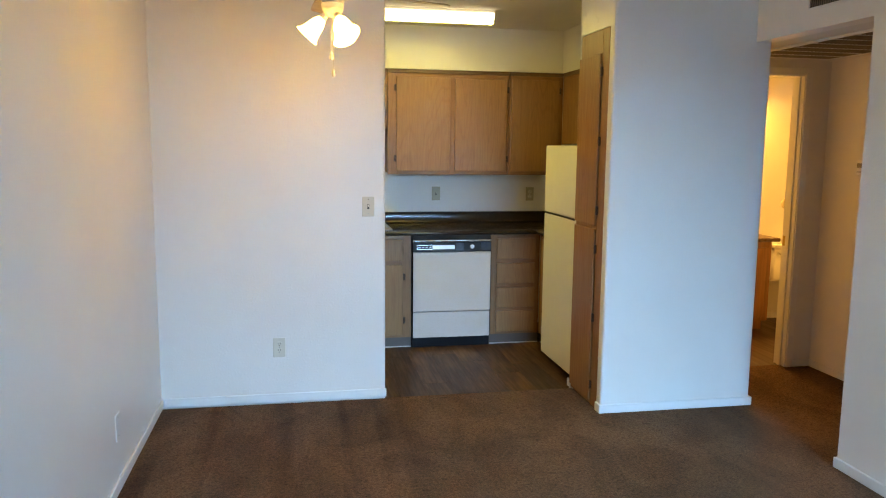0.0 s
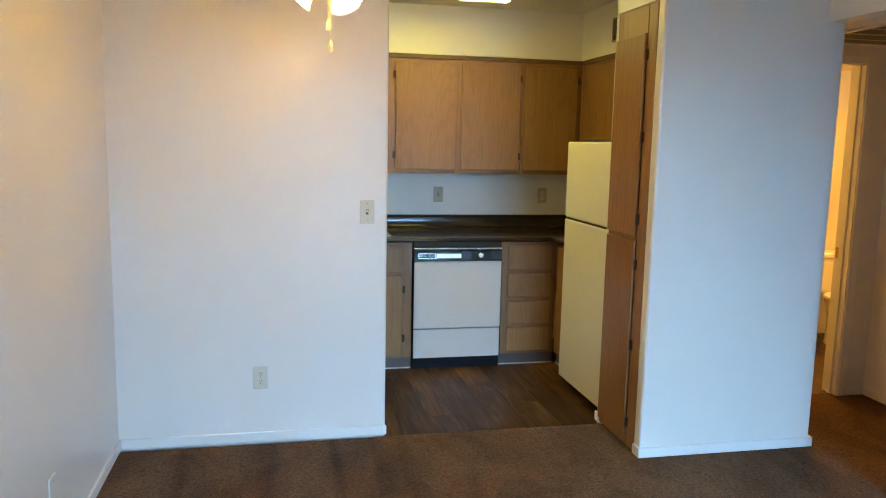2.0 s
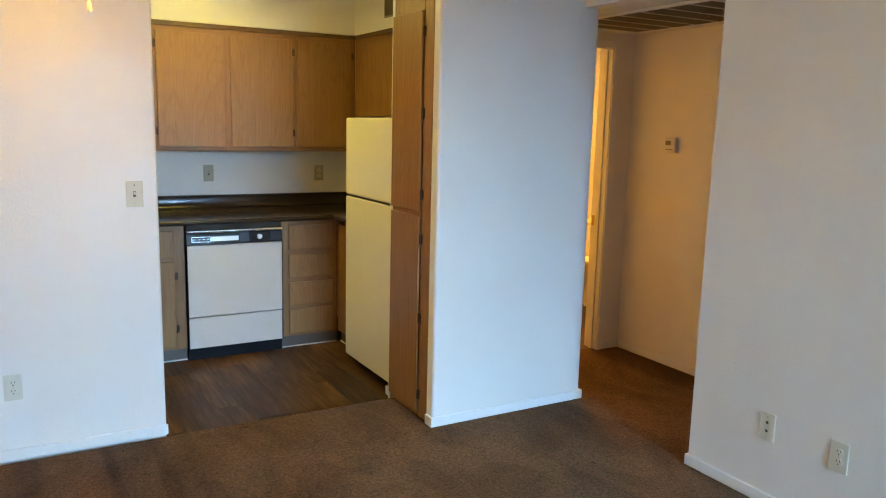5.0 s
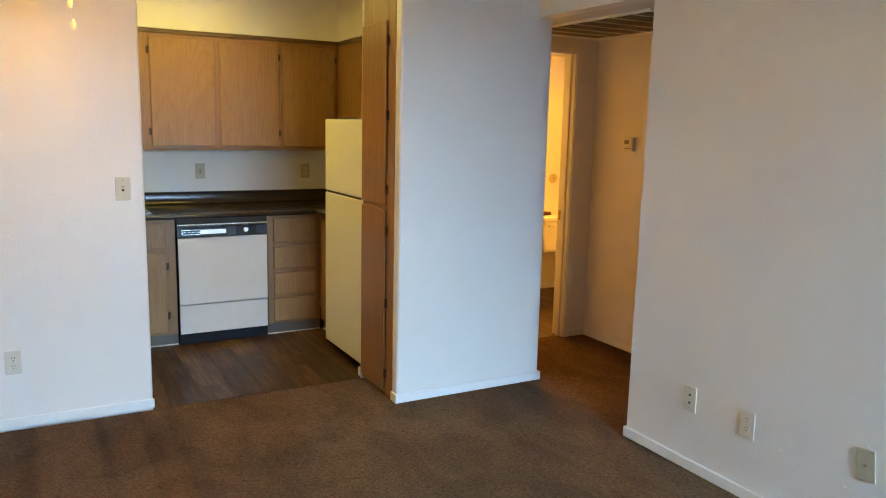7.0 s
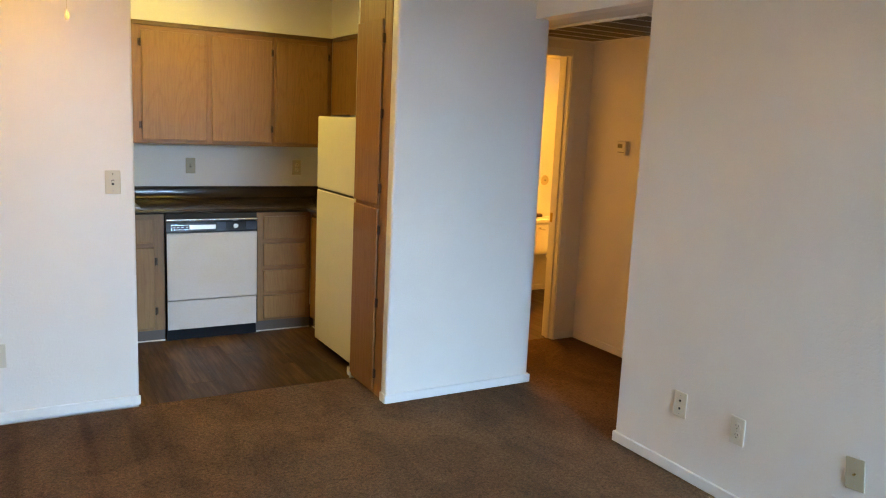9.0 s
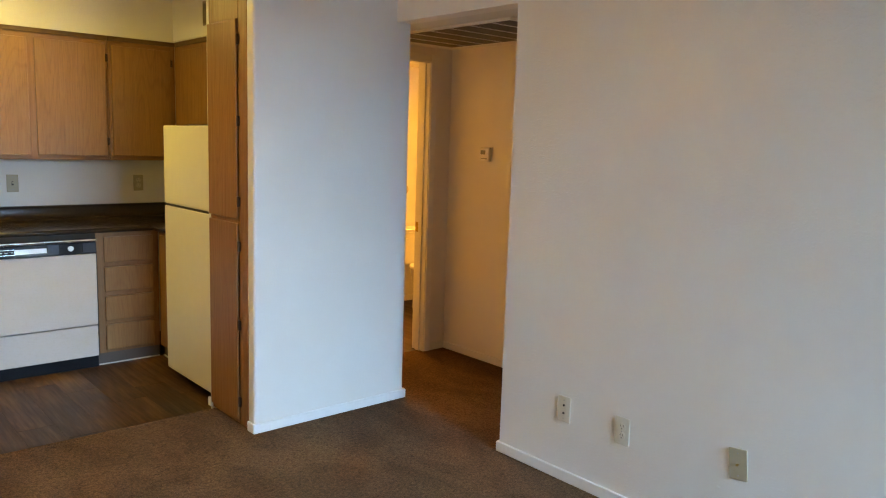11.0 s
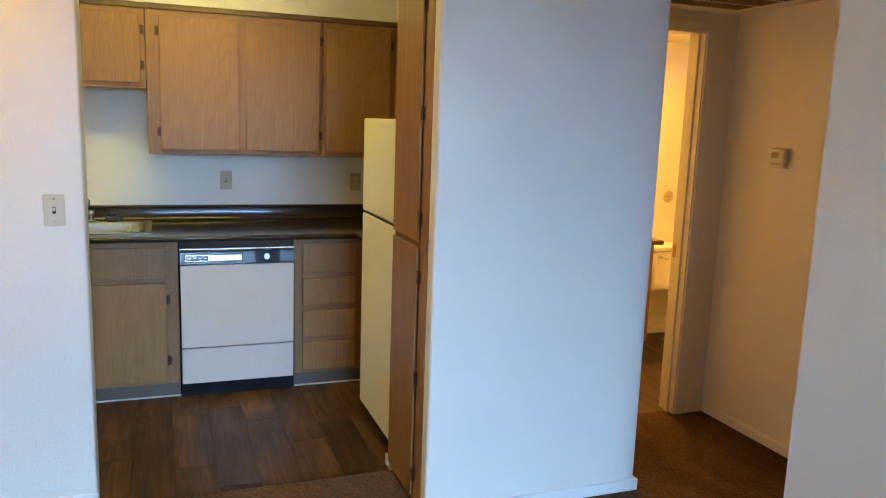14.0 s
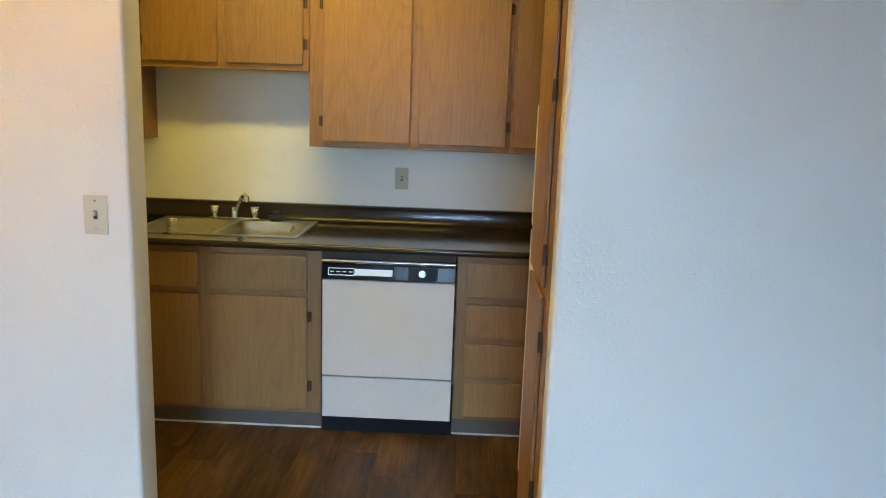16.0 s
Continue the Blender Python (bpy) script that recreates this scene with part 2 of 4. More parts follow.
def box(bm, x0, x1, y0, y1, z0, z1, bevel=0.0, seg=2):
    m = Matrix.LocRotScale(((x0 + x1) / 2, (y0 + y1) / 2, (z0 + z1) / 2), None, (x1 - x0, y1 - y0, z1 - z0))
    flat = bm.faces.layers.int.get("flat") or bm.faces.layers.int.new("flat")
    before = set(bm.faces)
    verts = bmesh.ops.create_cube(bm, size=1, matrix=m)["verts"]
    if bevel:
        edges = list({e for v in verts for e in v.link_edges})
        bmesh.ops.bevel(bm, geom=edges, offset=bevel, segments=seg, profile=0.5, affect="EDGES", clamp_overlap=True)
    for f in bm.faces:
        if f not in before:
            f.normal_update()
            f[flat] = max(abs(c) for c in f.normal) > 0.9999
    return bm


def solid(*args, bevel=0.0, seg=2):
    return box(bmesh.new(), *args, bevel=bevel, seg=seg)


def tube(bm, a, b, r1, r2=None, sides=16):
    a, b = Vector(a), Vector(b)
    turn = (b - a).to_track_quat("Z", "Y").to_matrix().to_4x4()
    bmesh.ops.create_cone(bm, cap_ends=True, segments=sides, radius1=r1, radius2=r1 if r2 is None else r2,
                          depth=(b - a).length, matrix=Matrix.Translation((a + b) / 2) @ turn)
    return bm


def lathe(bm, profile, m=Matrix.Identity(4), sides=24):
    """Turns (radius, height) pairs about z, posed by m."""
    rings = []
    for r, h in profile:
        rings.append([bm.verts.new(m @ Vector((r * math.cos(a), r * math.sin(a), h)))
                      for a in (2 * math.pi * i / sides for i in range(sides))])
    for low, high in zip(rings, rings[1:]):
        for i in range(sides):
            j = (i + 1) % sides
            bm.faces.new((low[i], low[j], high[j], high[i]))
    return bm


def loft(bm, rings):
    made = [[bm.verts.new(p) for p in ring] for ring in rings]
    for low, high in zip(made, made[1:]):
        for i in range(len(low)):
            j = (i + 1) % len(low)
            bm.faces.new((low[i], low[j], high[j], high[i]))
    bm.faces.new(made[0][::-1])
    bm.faces.new(made[-1])
    return bm


def sweep(bm, points, r=0.0105, sides=10):
    pts = [Vector(p) for p in points]
    rings = []
    for i, p in enumerate(pts):
        d = (pts[min(i + 1, len(pts) - 1)] - pts[max(i - 1, 0)]).normalized()
        q = d.to_track_quat("Z", "Y")
        rings.append([p + q @ Vector((r * math.cos(a), r * math.sin(a), 0)) for a in (2 * math.pi * k / sides for k in range(sides))])
    return loft(bm, rings)


def rounded(x0, x1, y0, y1, z0, z1, corners, r=0.012):
    """An upright wall whose named corners (0 to 3 from x0, y0 anticlockwise) are rounded."""
    ring = []
    for i, (x, y, sx, sy) in enumerate(((x0, y0, 1, 1), (x1, y0, -1, 1), (x1, y1, -1, -1), (x0, y1, 1, -1))):
        if i in corners:
            for k in range(6):
                a = math.pi + math.pi / 2 * (i + k / 5)
                ring.append((x + sx * r + r * math.cos(a), y + sy * r + r * math.sin(a)))
        else:
            ring.append((x, y))
    return loft(bmesh.new(), [[Vector((x, y, z)) for x, y in ring] for z in (z0, z1)])


def finish(name, bm, material, smooth=True):
    bmesh.ops.recalc_face_normals(bm, faces=bm.faces)
    me = bpy.data.meshes.new(name)
    if smooth:
        flat = bm.faces.layers.int.get("flat")
        for f in bm.faces:
            f.smooth = not (flat and f[flat])
        if flat:
            bm.faces.layers.int.remove(flat)
        for e in bm.edges:
            e.smooth = len(e.link_faces) == 2 and e.calc_face_angle(0) < 0.7
    bm.to_mesh(me)
    bm.free()
    me.materials.append(material)
    return me


def structure(name, bm, material, label, category):
    return tagged(new(name, finish(name, bm, material)), label, category, kind="structure")


def thing(name, place, label, category, group="", turn=0.0, kind=""):
    ob = new(name)
    ob.empty_display_size = 0.05
    ob.matrix_world = pose(*place, 0, 0, turn)
    OFFSET[ob.name] = Vector((0, 0, 0)) if turn else Vector(place)
    return tagged(ob, label, category, group, kind)


def local(ob):
    """Parts of this thing are given in its own coordinates."""
    OFFSET[ob.name] = Vector((0, 0, 0))
    return ob


def part(name, bm, material, parent, label=""):
    root = parent
    while root.parent:
        root = root.parent
    shift = OFFSET.get(root.name)
    if shift:
        bmesh.ops.translate(bm, verts=bm.verts, vec=-shift)
    ob = new(name, finish(name, bm, material))
    ob.parent = parent
    return tagged(ob, label)


def joined(boxes, bevel=0.0):
    bm = bmesh.new()
    for b in boxes:
        box(bm, *b, bevel=bevel)
    return bm


# ---- setting ----
TOP = 2.48
LEFT, RIGHT, HALL, EAST = -0.524, 2.845, 2.946, 3.865
FRONT, PILLAR, SEAM, KITCHEN = 4.552, 4.056, 4.512, 6.45
DOORWALL, BATHEND, BACK = 4.75, 6.20, -1.60
LOW = 2.137
VINYL = -0.030      # the kitchen floor lies below the carpet

structure("wall_left", solid(LEFT - 0.12, LEFT, BACK - 0.12, KITCHEN + 0.12, 0, TOP), WALL, "white orange-peel textured living room wall", "wall")
structure("wall_front", rounded(LEFT - 0.02, 0.790, FRONT, FRONT + 0.125, -0.04, TOP, (1, 2)), WALL, "white textured wall between dining corner and kitchen", "wall")
structure("wall_kitchen", solid(LEFT, HALL, KITCHEN, KITCHEN + 0.12, -0.04, TOP), WALL, "white painted wall behind the sink and counter", "wall")
structure("wall_kitchen_side", solid(2.73, HALL, 4.586, KITCHEN, -0.04, TOP), WALL, "white wall behind the refrigerator", "wall")
for name, bm in (("wall_pantry_front", rounded(1.993, HALL, PILLAR, 4.118, 0, TOP, (0, 1), 0.015)), ("wall_pantry_inner", solid(2.70, HALL, 4.118, 4.552, 0, TOP)),
                 ("wall_pantry_above", solid(1.993, 2.70, 4.118, 4.552, 2.206, TOP)), ("wall_pantry_rear", rounded(1.993, HALL, 4.552, 4.586, -0.04, TOP, (3,), 0.010))):
    structure(name, bm, WALL, "white textured wall block housing the pantry", "wall")
structure("wall_right", joined(((RIGHT, HALL, BACK, 3.152, 0, TOP), (RIGHT, HALL, 3.152, PILLAR + 0.02, LOW, TOP)), 0.0),
          WALL, "white textured wall with header over the hall opening", "wall")
structure("wall_hall", solid(EAST, EAST + 0.1, 1.9, DOORWALL + 0.11, 0, LOW), WALL, "white hall wall with the thermostat", "wall")
structure("wall_hall_end", solid(HALL, EAST, 1.8, 1.9, 0, LOW), WALL, "white plain wall closing the hall", "wall")
structure("wall_bath_door", joined(((3.678, EAST, DOORWALL, DOORWALL + 0.11, 0, LOW), (2.99, 3.678, DOORWALL, DOORWALL + 0.11, 2.045, LOW),
                                    (HALL, 2.99, DOORWALL, DOORWALL + 0.11, 0, LOW), (EAST + 0.1, 5.4, DOORWALL, DOORWALL + 0.11, 0, LOW))),
          WALL, "white hall wall with the bathroom doorway", "wall")
structure("wall_bath", joined(((HALL, 5.4, BATHEND, BATHEND + 0.1, 0, LOW + 0.03), (5.4, 5.5, DOORWALL, BATHEND + 0.1, 0, LOW + 0.03))),
          WALL, "white bathroom wall in warm light", "wall")
structure("wall_back", joined(((LEFT, 0.95, BACK - 0.12, BACK, 0, TOP), (2.80, HALL, BACK - 0.12, BACK, 0, TOP), (0.95, 2.80, BACK - 0.12, BACK, 2.10, TOP))),
          WALL, "white wall around the patio door", "wall")
structure("soffit", joined(((LEFT, 2.73, 6.157, KITCHEN, 2.143, TOP), (2.44, 2.73, 4.586, 6.157, 2.143, TOP))), WALL,
          "white boxed soffit above the upper cabinets", "soffit")
structure("ceiling", solid(LEFT - 0.12, HALL, BACK - 0.12, KITCHEN + 0.12, TOP, TOP + 0.1), CEIL, "off-white textured ceiling", "ceiling")
structure("ceiling_hall", solid(HALL, EAST + 0.1, 1.8, DOORWALL, LOW, LOW + 0.08), CEIL, "off-white lowered hall ceiling", "ceiling")
structure("ceiling_bath", solid(HALL, 5.5, DOORWALL, BATHEND + 0.1, LOW + 0.03, LOW + 0.11), CEIL, "white bathroom ceiling", "ceiling")

structure("floor_carpet", joined(((LEFT, HALL, BACK, SEAM, -0.05, 0.0), (HALL, EAST, 1.9, DOORWALL + 0.05, -0.05, 0.0))), CARPET,
          "brown cut-pile carpet with vacuum tracks", "carpet")
structure("floor_bath", solid(HALL, 5.4, DOORWALL + 0.05, BATHEND, -0.05, -0.003), BATHFLOOR, "dark brown wood-look bathroom floor", "floor")
structure("ground_outside", solid(-60, 60, -120, BACK - 0.12, -0.2, -0.08), plain("concrete", (0.32, 0.31, 0.29), 0.85, vary=0.2, scale=3), "pale concrete patio outside", "ground")


def baseboard(x0, x1, y0, y1):
    bm = solid(x0, x1, y0, y1, 0, 0.052, bevel=0.005, seg=3)
    return structure("baseboard", bm, TRIM, "narrow white painted baseboard", "baseboard")


B = 0.013
baseboard(LEFT, LEFT + B, BACK, FRONT)
baseboard(LEFT + B, 0.796, FRONT - B, FRONT)
baseboard(1.993 - B, HALL + B, PILLAR - B, PILLAR)
baseboard(1.993 - B, 1.993, PILLAR, PILLAR + 0.06)
baseboard(1.993 - B, 1.993, 4.554, 4.590)
baseboard(HALL, HALL + B, PILLAR, DOORWALL)
baseboard(RIGHT - B, RIGHT, BACK, 3.152 + B)
baseboard(RIGHT, HALL + B, 3.152, 3.152 + B)
baseboard(EAST - B, EAST, 1.9, DOORWALL - B)
baseboard(3.725, EAST, DOORWALL - B, DOORWALL)
baseboard(4.22, 5.4, BATHEND - B, BATHEND)

# bathroom doorway lining
frame_ob = thing("door_frame", (3.35, DOORWALL, 0), "white painted bathroom door frame without a visible door", "door frame", kind="structure")
part("jamb", solid(3.663, 3.678, DOORWALL - 0.008, DOORWALL + 0.118, 0, 2.045, bevel=0.002), TRIM, frame_ob)
part("jamb", solid(2.99, 3.005, DOORWALL - 0.008, DOORWALL + 0.118, 0, 2.045, bevel=0.002), TRIM, frame_ob)
part("head", solid(3.005, 3.663, DOORWALL - 0.008, DOORWALL + 0.118, 2.03, 2.045, bevel=0.002), TRIM, frame_ob)
part("casing", solid(3.670, 3.722, DOORWALL - 0.016, DOORWALL - 0.0005, 0, 2.085, bevel=0.004), TRIM, frame_ob)
part("casing", solid(2.99, 3.670, DOORWALL - 0.016, DOORWALL - 0.0005, 2.037, 2.085, bevel=0.004), TRIM, frame_ob)
part("door_stop", solid(3.651, 3.663, DOORWALL + 0.03, DOORWALL + 0.068, 0, 2.03, bevel=0.002), TRIM, frame_ob)
part("strike_plate", solid(3.6605, 3.6635, DOORWALL + 0.078, DOORWALL + 0.108, 0.86, 0.93, bevel=0.001), BRASS, frame_ob, "aged brass strike plate")

# patio door behind the walk
patio = thing("window_1", (1.875, BACK - 0.06, 0), "aluminium sliding patio door letting in daylight", "patio door", kind="structure")
for a, b, c, d in ((0.95, 1.00, 0, 2.10), (2.75, 2.80, 0, 2.10), (1.845, 1.905, 0.05, 2.05), (1.00, 2.75, 0, 0.05), (1.00, 2.75, 2.05, 2.10)):
    part("window_frame", solid(a, b, BACK - 0.09, BACK - 0.03, c, d, bevel=0.003), ALU, patio)
for a, b in ((1.00, 1.845), (1.905, 2.75)):
    part("pane", solid(a, b, BACK - 0.064, BACK - 0.058, 0.05, 2.05), GLASS, patio).visible_shadow = False


# ---- kitchen cabinets ----
def hinge(parent, at, axis="x", side=1):
    """A wrapped cabinet hinge: barrel and leaf with two screws."""
    x, y, z = at
    bm = bmesh.new()
    if axis == "x":
        tube(bm, (x, y - 0.004, z - 0.026), (x, y - 0.004, z + 0.026), 0.0055, sides=10)
        box(bm, *sorted((x, x + side * 0.015)), y - 0.002, y + 0.001, z - 0.024, z + 0.024, bevel=0.001)
        for dz in (-0.014, 0.014):
            tube(bm, (x + side * 0.009, y - 0.004, z + dz), (x + side * 0.009, y - 0.001, z + dz), 0.003, sides=8)
    else:
        tube(bm, (x - 0.004, y, z - 0.026), (x - 0.004, y, z + 0.026), 0.0055, sides=10)
        box(bm, x - 0.002, x + 0.001, *sorted((y, y + side * 0.015)), z - 0.024, z + 0.024, bevel=0.001)
        for dz in (-0.014, 0.014):
            tube(bm, (x - 0.004, y + side * 0.009, z + dz), (x - 0.001, y + side * 0.009, z + dz), 0.003, sides=8)
    return part("hinge", bm, BRONZE, parent, "dark bronze hinge")


def slab(name, x0, x1, z0, z1, y, parent, material=OAK, deep=0.018):
    """A flat overlay front, proud of the frame at y, its back edge undercut."""
    bm = solid(x0, x1, y - deep, y - 0.0005, z0, z1, bevel=0.004)
    return part(name, bm, material, parent)


UP, FACE = 6.157, 5.765        # planes of the upper and lower fronts
UF, BF = UP + 0.017, FACE + 0.017


def upper(x0, x1, z0, doors, label, hinges):
    ob = thing("upper_cabinet", ((x0 + x1) / 2, KITCHEN, z0), label, "cabinet", "kitchen upper cabinets")
    bm = joined(((x0, x1, UF + 0.016, KITCHEN - 0.001, z0 + 0.012, 2.141),))
    part("body", bm, OAK_FRAME, ob)
    edges = [x0] + [v for d in doors for v in d] + [x1]
    for a, b in zip(edges[::2], edges[1::2]):
        part("stile", solid(a, b, UF, UF + 0.016, z0, 2.141, bevel=0.001), OAK_FRAME, ob)
    for a, b in doors:
        part("rail", solid(a, b, UF, UF + 0.0155, z0, z0 + 0.03, bevel=0.001), OAK_X, ob)
        part("rail", solid(a, b, UF, UF + 0.0155, 2.075, 2.141, bevel=0.001), OAK_X, ob)
    part("top_moulding", joined(((x0, x1, UF - 0.014, UF, 2.112, 2.1415),), 0.003), OAK_DARK, ob, "darker oak top moulding")
    part("underside_lip", solid(x0, x1, UF - 0.003, UF + 0.02, z0 - 0.004, z0 + 0.0, bevel=0.001), OAK_X, ob)
    for (a, b), side in zip(doors, hinges):
        d = slab("door", a - 0.004, b + 0.004, z0 + 0.026, 2.079, UF, ob)
        x = a - 0.009 if side < 0 else b + 0.009
        for z in (z0 + 0.125, 1.995):
            hinge(d, (x, UF - 0.002, z), "x", side)
    return ob


upper(-0.40, 0.106, 1.295, ((-0.36, 0.07),), "tall oak veneer wall cabinet beside the sink window gap", (-1,))
upper(0.122, 0.985, 1.675, ((0.165, 0.530), (0.582, 0.955)), "short oak veneer wall cabinet above the sink", (-1, 1))
upper(0.989, 1.990, 1.308, ((1.062, 1.490), (1.540, 1.968)), "tall two-door oak veneer wall cabinet above the counter", (-1, 1))
upper(1.992, 2.4555, 1.308, ((2.014, 2.415),), "tall single-door oak veneer corner wall cabinet", (1,))

over = thing("upper_cabinet", (2.585, 5.4, 1.56), "oak veneer cabinet over the refrigerator", "cabinet", "kitchen upper cabinets")
part("body", solid(2.472, 2.729, 4.60, 6.150, 1.572, 2.141), OAK_FRAME, over)
part("stile", solid(2.456, 2.472, 5.985, 6.172, 1.56, 2.141, bevel=0.001), OAK_FRAME, over)
part("stile", solid(2.456, 2.472, 4.60, 4.66, 1.56, 2.141, bevel=0.001), OAK_FRAME, over)
part("stile", solid(2.456, 2.472, 5.30, 5.345, 1.56, 2.141, bevel=0.001), OAK_FRAME, over)
part("top_moulding", solid(2.442, 2.456, 4.60, 6.142, 2.112, 2.1415, bevel=0.003), OAK_DARK, over)
part("rail", solid(2.4565, 2.471, 4.66, 5.985, 2.075, 2.141, bevel=0.001), OAK_FRAME, over)
for a, b in ((4.655, 5.305), (5.34, 5.99)):
    part("door", solid(2.438, 2.4555, a, b, 1.565, 2.079, bevel=0.004), OAK, over)


def base_body(ob, x0, x1, stiles, rails, height=0.853):
    part("body", solid(x0, x1, BF + 0.016, KITCHEN - 0.001, 0.052, height), OAK_FRAME, ob)
    for a, b in stiles:
        part("stile", solid(a, b, BF, BF + 0.016, 0.050, 0.853, bevel=0.001), OAK_FRAME, ob)
    for a, b, c, d in rails:
        part("rail", solid(a, b, BF, BF + 0.0155, c, d, bevel=0.001), OAK_X, ob)
    part("toe_kick", solid(x0, x1, BF + 0.010, BF + 0.022, VINYL, 0.050), VINYLBASE, ob, "grey vinyl toe kick")
    part("caulk_line", solid(x0, x1, BF + 0.001, BF + 0.011, VINYL + 0.0005, VINYL + 0.009, bevel=0.003), CAULK, ob)


sink_base = thing("base_cabinet", (0.36, KITCHEN, 0), "oak veneer base cabinet under the sink", "cabinet", "kitchen base cabinets")
base_body(sink_base, -0.40, 1.128, ((-0.40, 0.165), (0.548, 0.608), (1.058, 1.128)),
          [(a, b, c, d) for a, b in ((0.165, 0.548), (0.608, 1.058)) for c, d in ((0.05, 0.085), (0.618, 0.662), (0.815, 0.853))], 0.715)
for a, b, s in ((0.161, 0.552, -1), (0.604, 1.062, 1)):
    slab("drawer_front", a, b, 0.656, 0.822, BF, sink_base)
    d = slab("door", a, b, 0.072, 0.626, BF, sink_base)
    for z in (0.186, 0.53):
        hinge(d, (a - 0.006 if s < 0 else b + 0.006, BF - 0.002, z), "x", s)

drawers = thing("base_cabinet", (1.96, KITCHEN, 0), "oak veneer base cabinet with four drawers", "cabinet", "kitchen base cabinets")
base_body(drawers, 1.760, 2.162, ((1.760, 1.812), (2.116, 2.162)),
          [(1.812, 2.116, c, d) for c, d in ((0.05, 0.08), (0.232, 0.276), (0.420, 0.470), (0.615, 0.664), (0.815, 0.853))])
for c, d in ((0.072, 0.240), (0.268, 0.428), (0.462, 0.623), (0.656, 0.822)):
    slab("drawer_front", 1.806, 2.122, c, d, BF, drawers)

corner = thing("base_cabinet", (2.45, 5.57, 0), "oak veneer corner base cabinet beside the refrigerator", "cabinet", "kitchen base cabinets")
part("body", solid(2.185, 2.729, 5.380, 5.775, 0.052, 0.853), OAK_FRAME, corner)
part("face_frame", solid(2.168, 2.185, 5.380, 5.780, 0.050, 0.853, bevel=0.001), OAK_FRAME, corner)
part("door", solid(2.150, 2.1675, 5.40, 5.735, 0.075, 0.822, bevel=0.004), OAK, corner)
part("toe_kick", solid(2.190, 2.202, 5.380, 5.775, VINYL, 0.050), VINYLBASE, corner)
part("caulk_line", solid(2.180, 2.191, 5.380, 5.775, VINYL + 0.0005, VINYL + 0.009, bevel=0.003), CAULK, corner)

# countertop with a hole for the double sink
SX0, SX1, SY0, SY1 = 0.170, 0.994, 5.868, 6.385
top_ob = thing("countertop", (1.1, KITCHEN, 0.855), "dark brown laminate countertop with coved backsplash", "countertop")
xs = (-0.40, SX0 + 0.01, SX1 - 0.01, 2.118, 2.729)
ys = (5.375, FACE - 0.028, SY0 + 0.01, SY1 - 0.01, KITCHEN - 0.022)
bm = bmesh.new()
knots = {(i, j): bm.verts.new((x, y, 0.885)) for i, x in enumerate(xs) for j, y in enumerate(ys)}
cells = [bm.faces.new([knots[i, j], knots[i + 1, j], knots[i + 1, j + 1], knots[i, j + 1]])
         for i in range(4) for j in range(4) if (i, j) != (1, 2) and (j > 0 or i == 3)]
down = bmesh.ops.extrude_face_region(bm, geom=cells)["geom"]
bmesh.ops.translate(bm, verts=[v for v in down if isinstance(v, bmesh.types.BMVert)], vec=(0, 0, -0.030))
bmesh.ops.delete(bm, geom=[v for v in bm.verts if not v.link_faces], context="VERTS")
part("top", bm, LAMINATE, top_ob)
nose = bmesh.new()
tube(nose, (-0.40, FACE - 0.028, 0.872), (2.118, FACE - 0.028, 0.872), 0.0145, sides=14)
tube(nose, (2.118, 5.375, 0.872), (2.118, FACE - 0.028, 0.872), 0.0145, sides=14)
part("rolled_edge", nose, LAMINATE, top_ob)
splash = bmesh.new()
prof = ((KITCHEN - 0.062, 0.8855), (KITCHEN - 0.040, 0.890), (KITCHEN - 0.0305, 0.898), (KITCHEN - 0.0255, 0.915), (KITCHEN - 0.0225, 0.935), (KITCHEN - 0.021, 0.955), (KITCHEN - 0.0208, 0.963), (KITCHEN - 0.024, 0.969),
        (KITCHEN - 0.022, 0.976), (KITCHEN - 0.001, 0.978), (KITCHEN - 0.001, 0.870), (KITCHEN - 0.062, 0.870))
loft(splash, [[Vector((x, y, z)) for y, z in prof] for x in (-0.40, 2.729)])
part("backsplash", splash, LAMINATE, top_ob)
part("side_splash", solid(2.709, 2.729, 5.375, KITCHEN - 0.07, 0.886, 0.978, bevel=0.003), LAMINATE, top_ob)

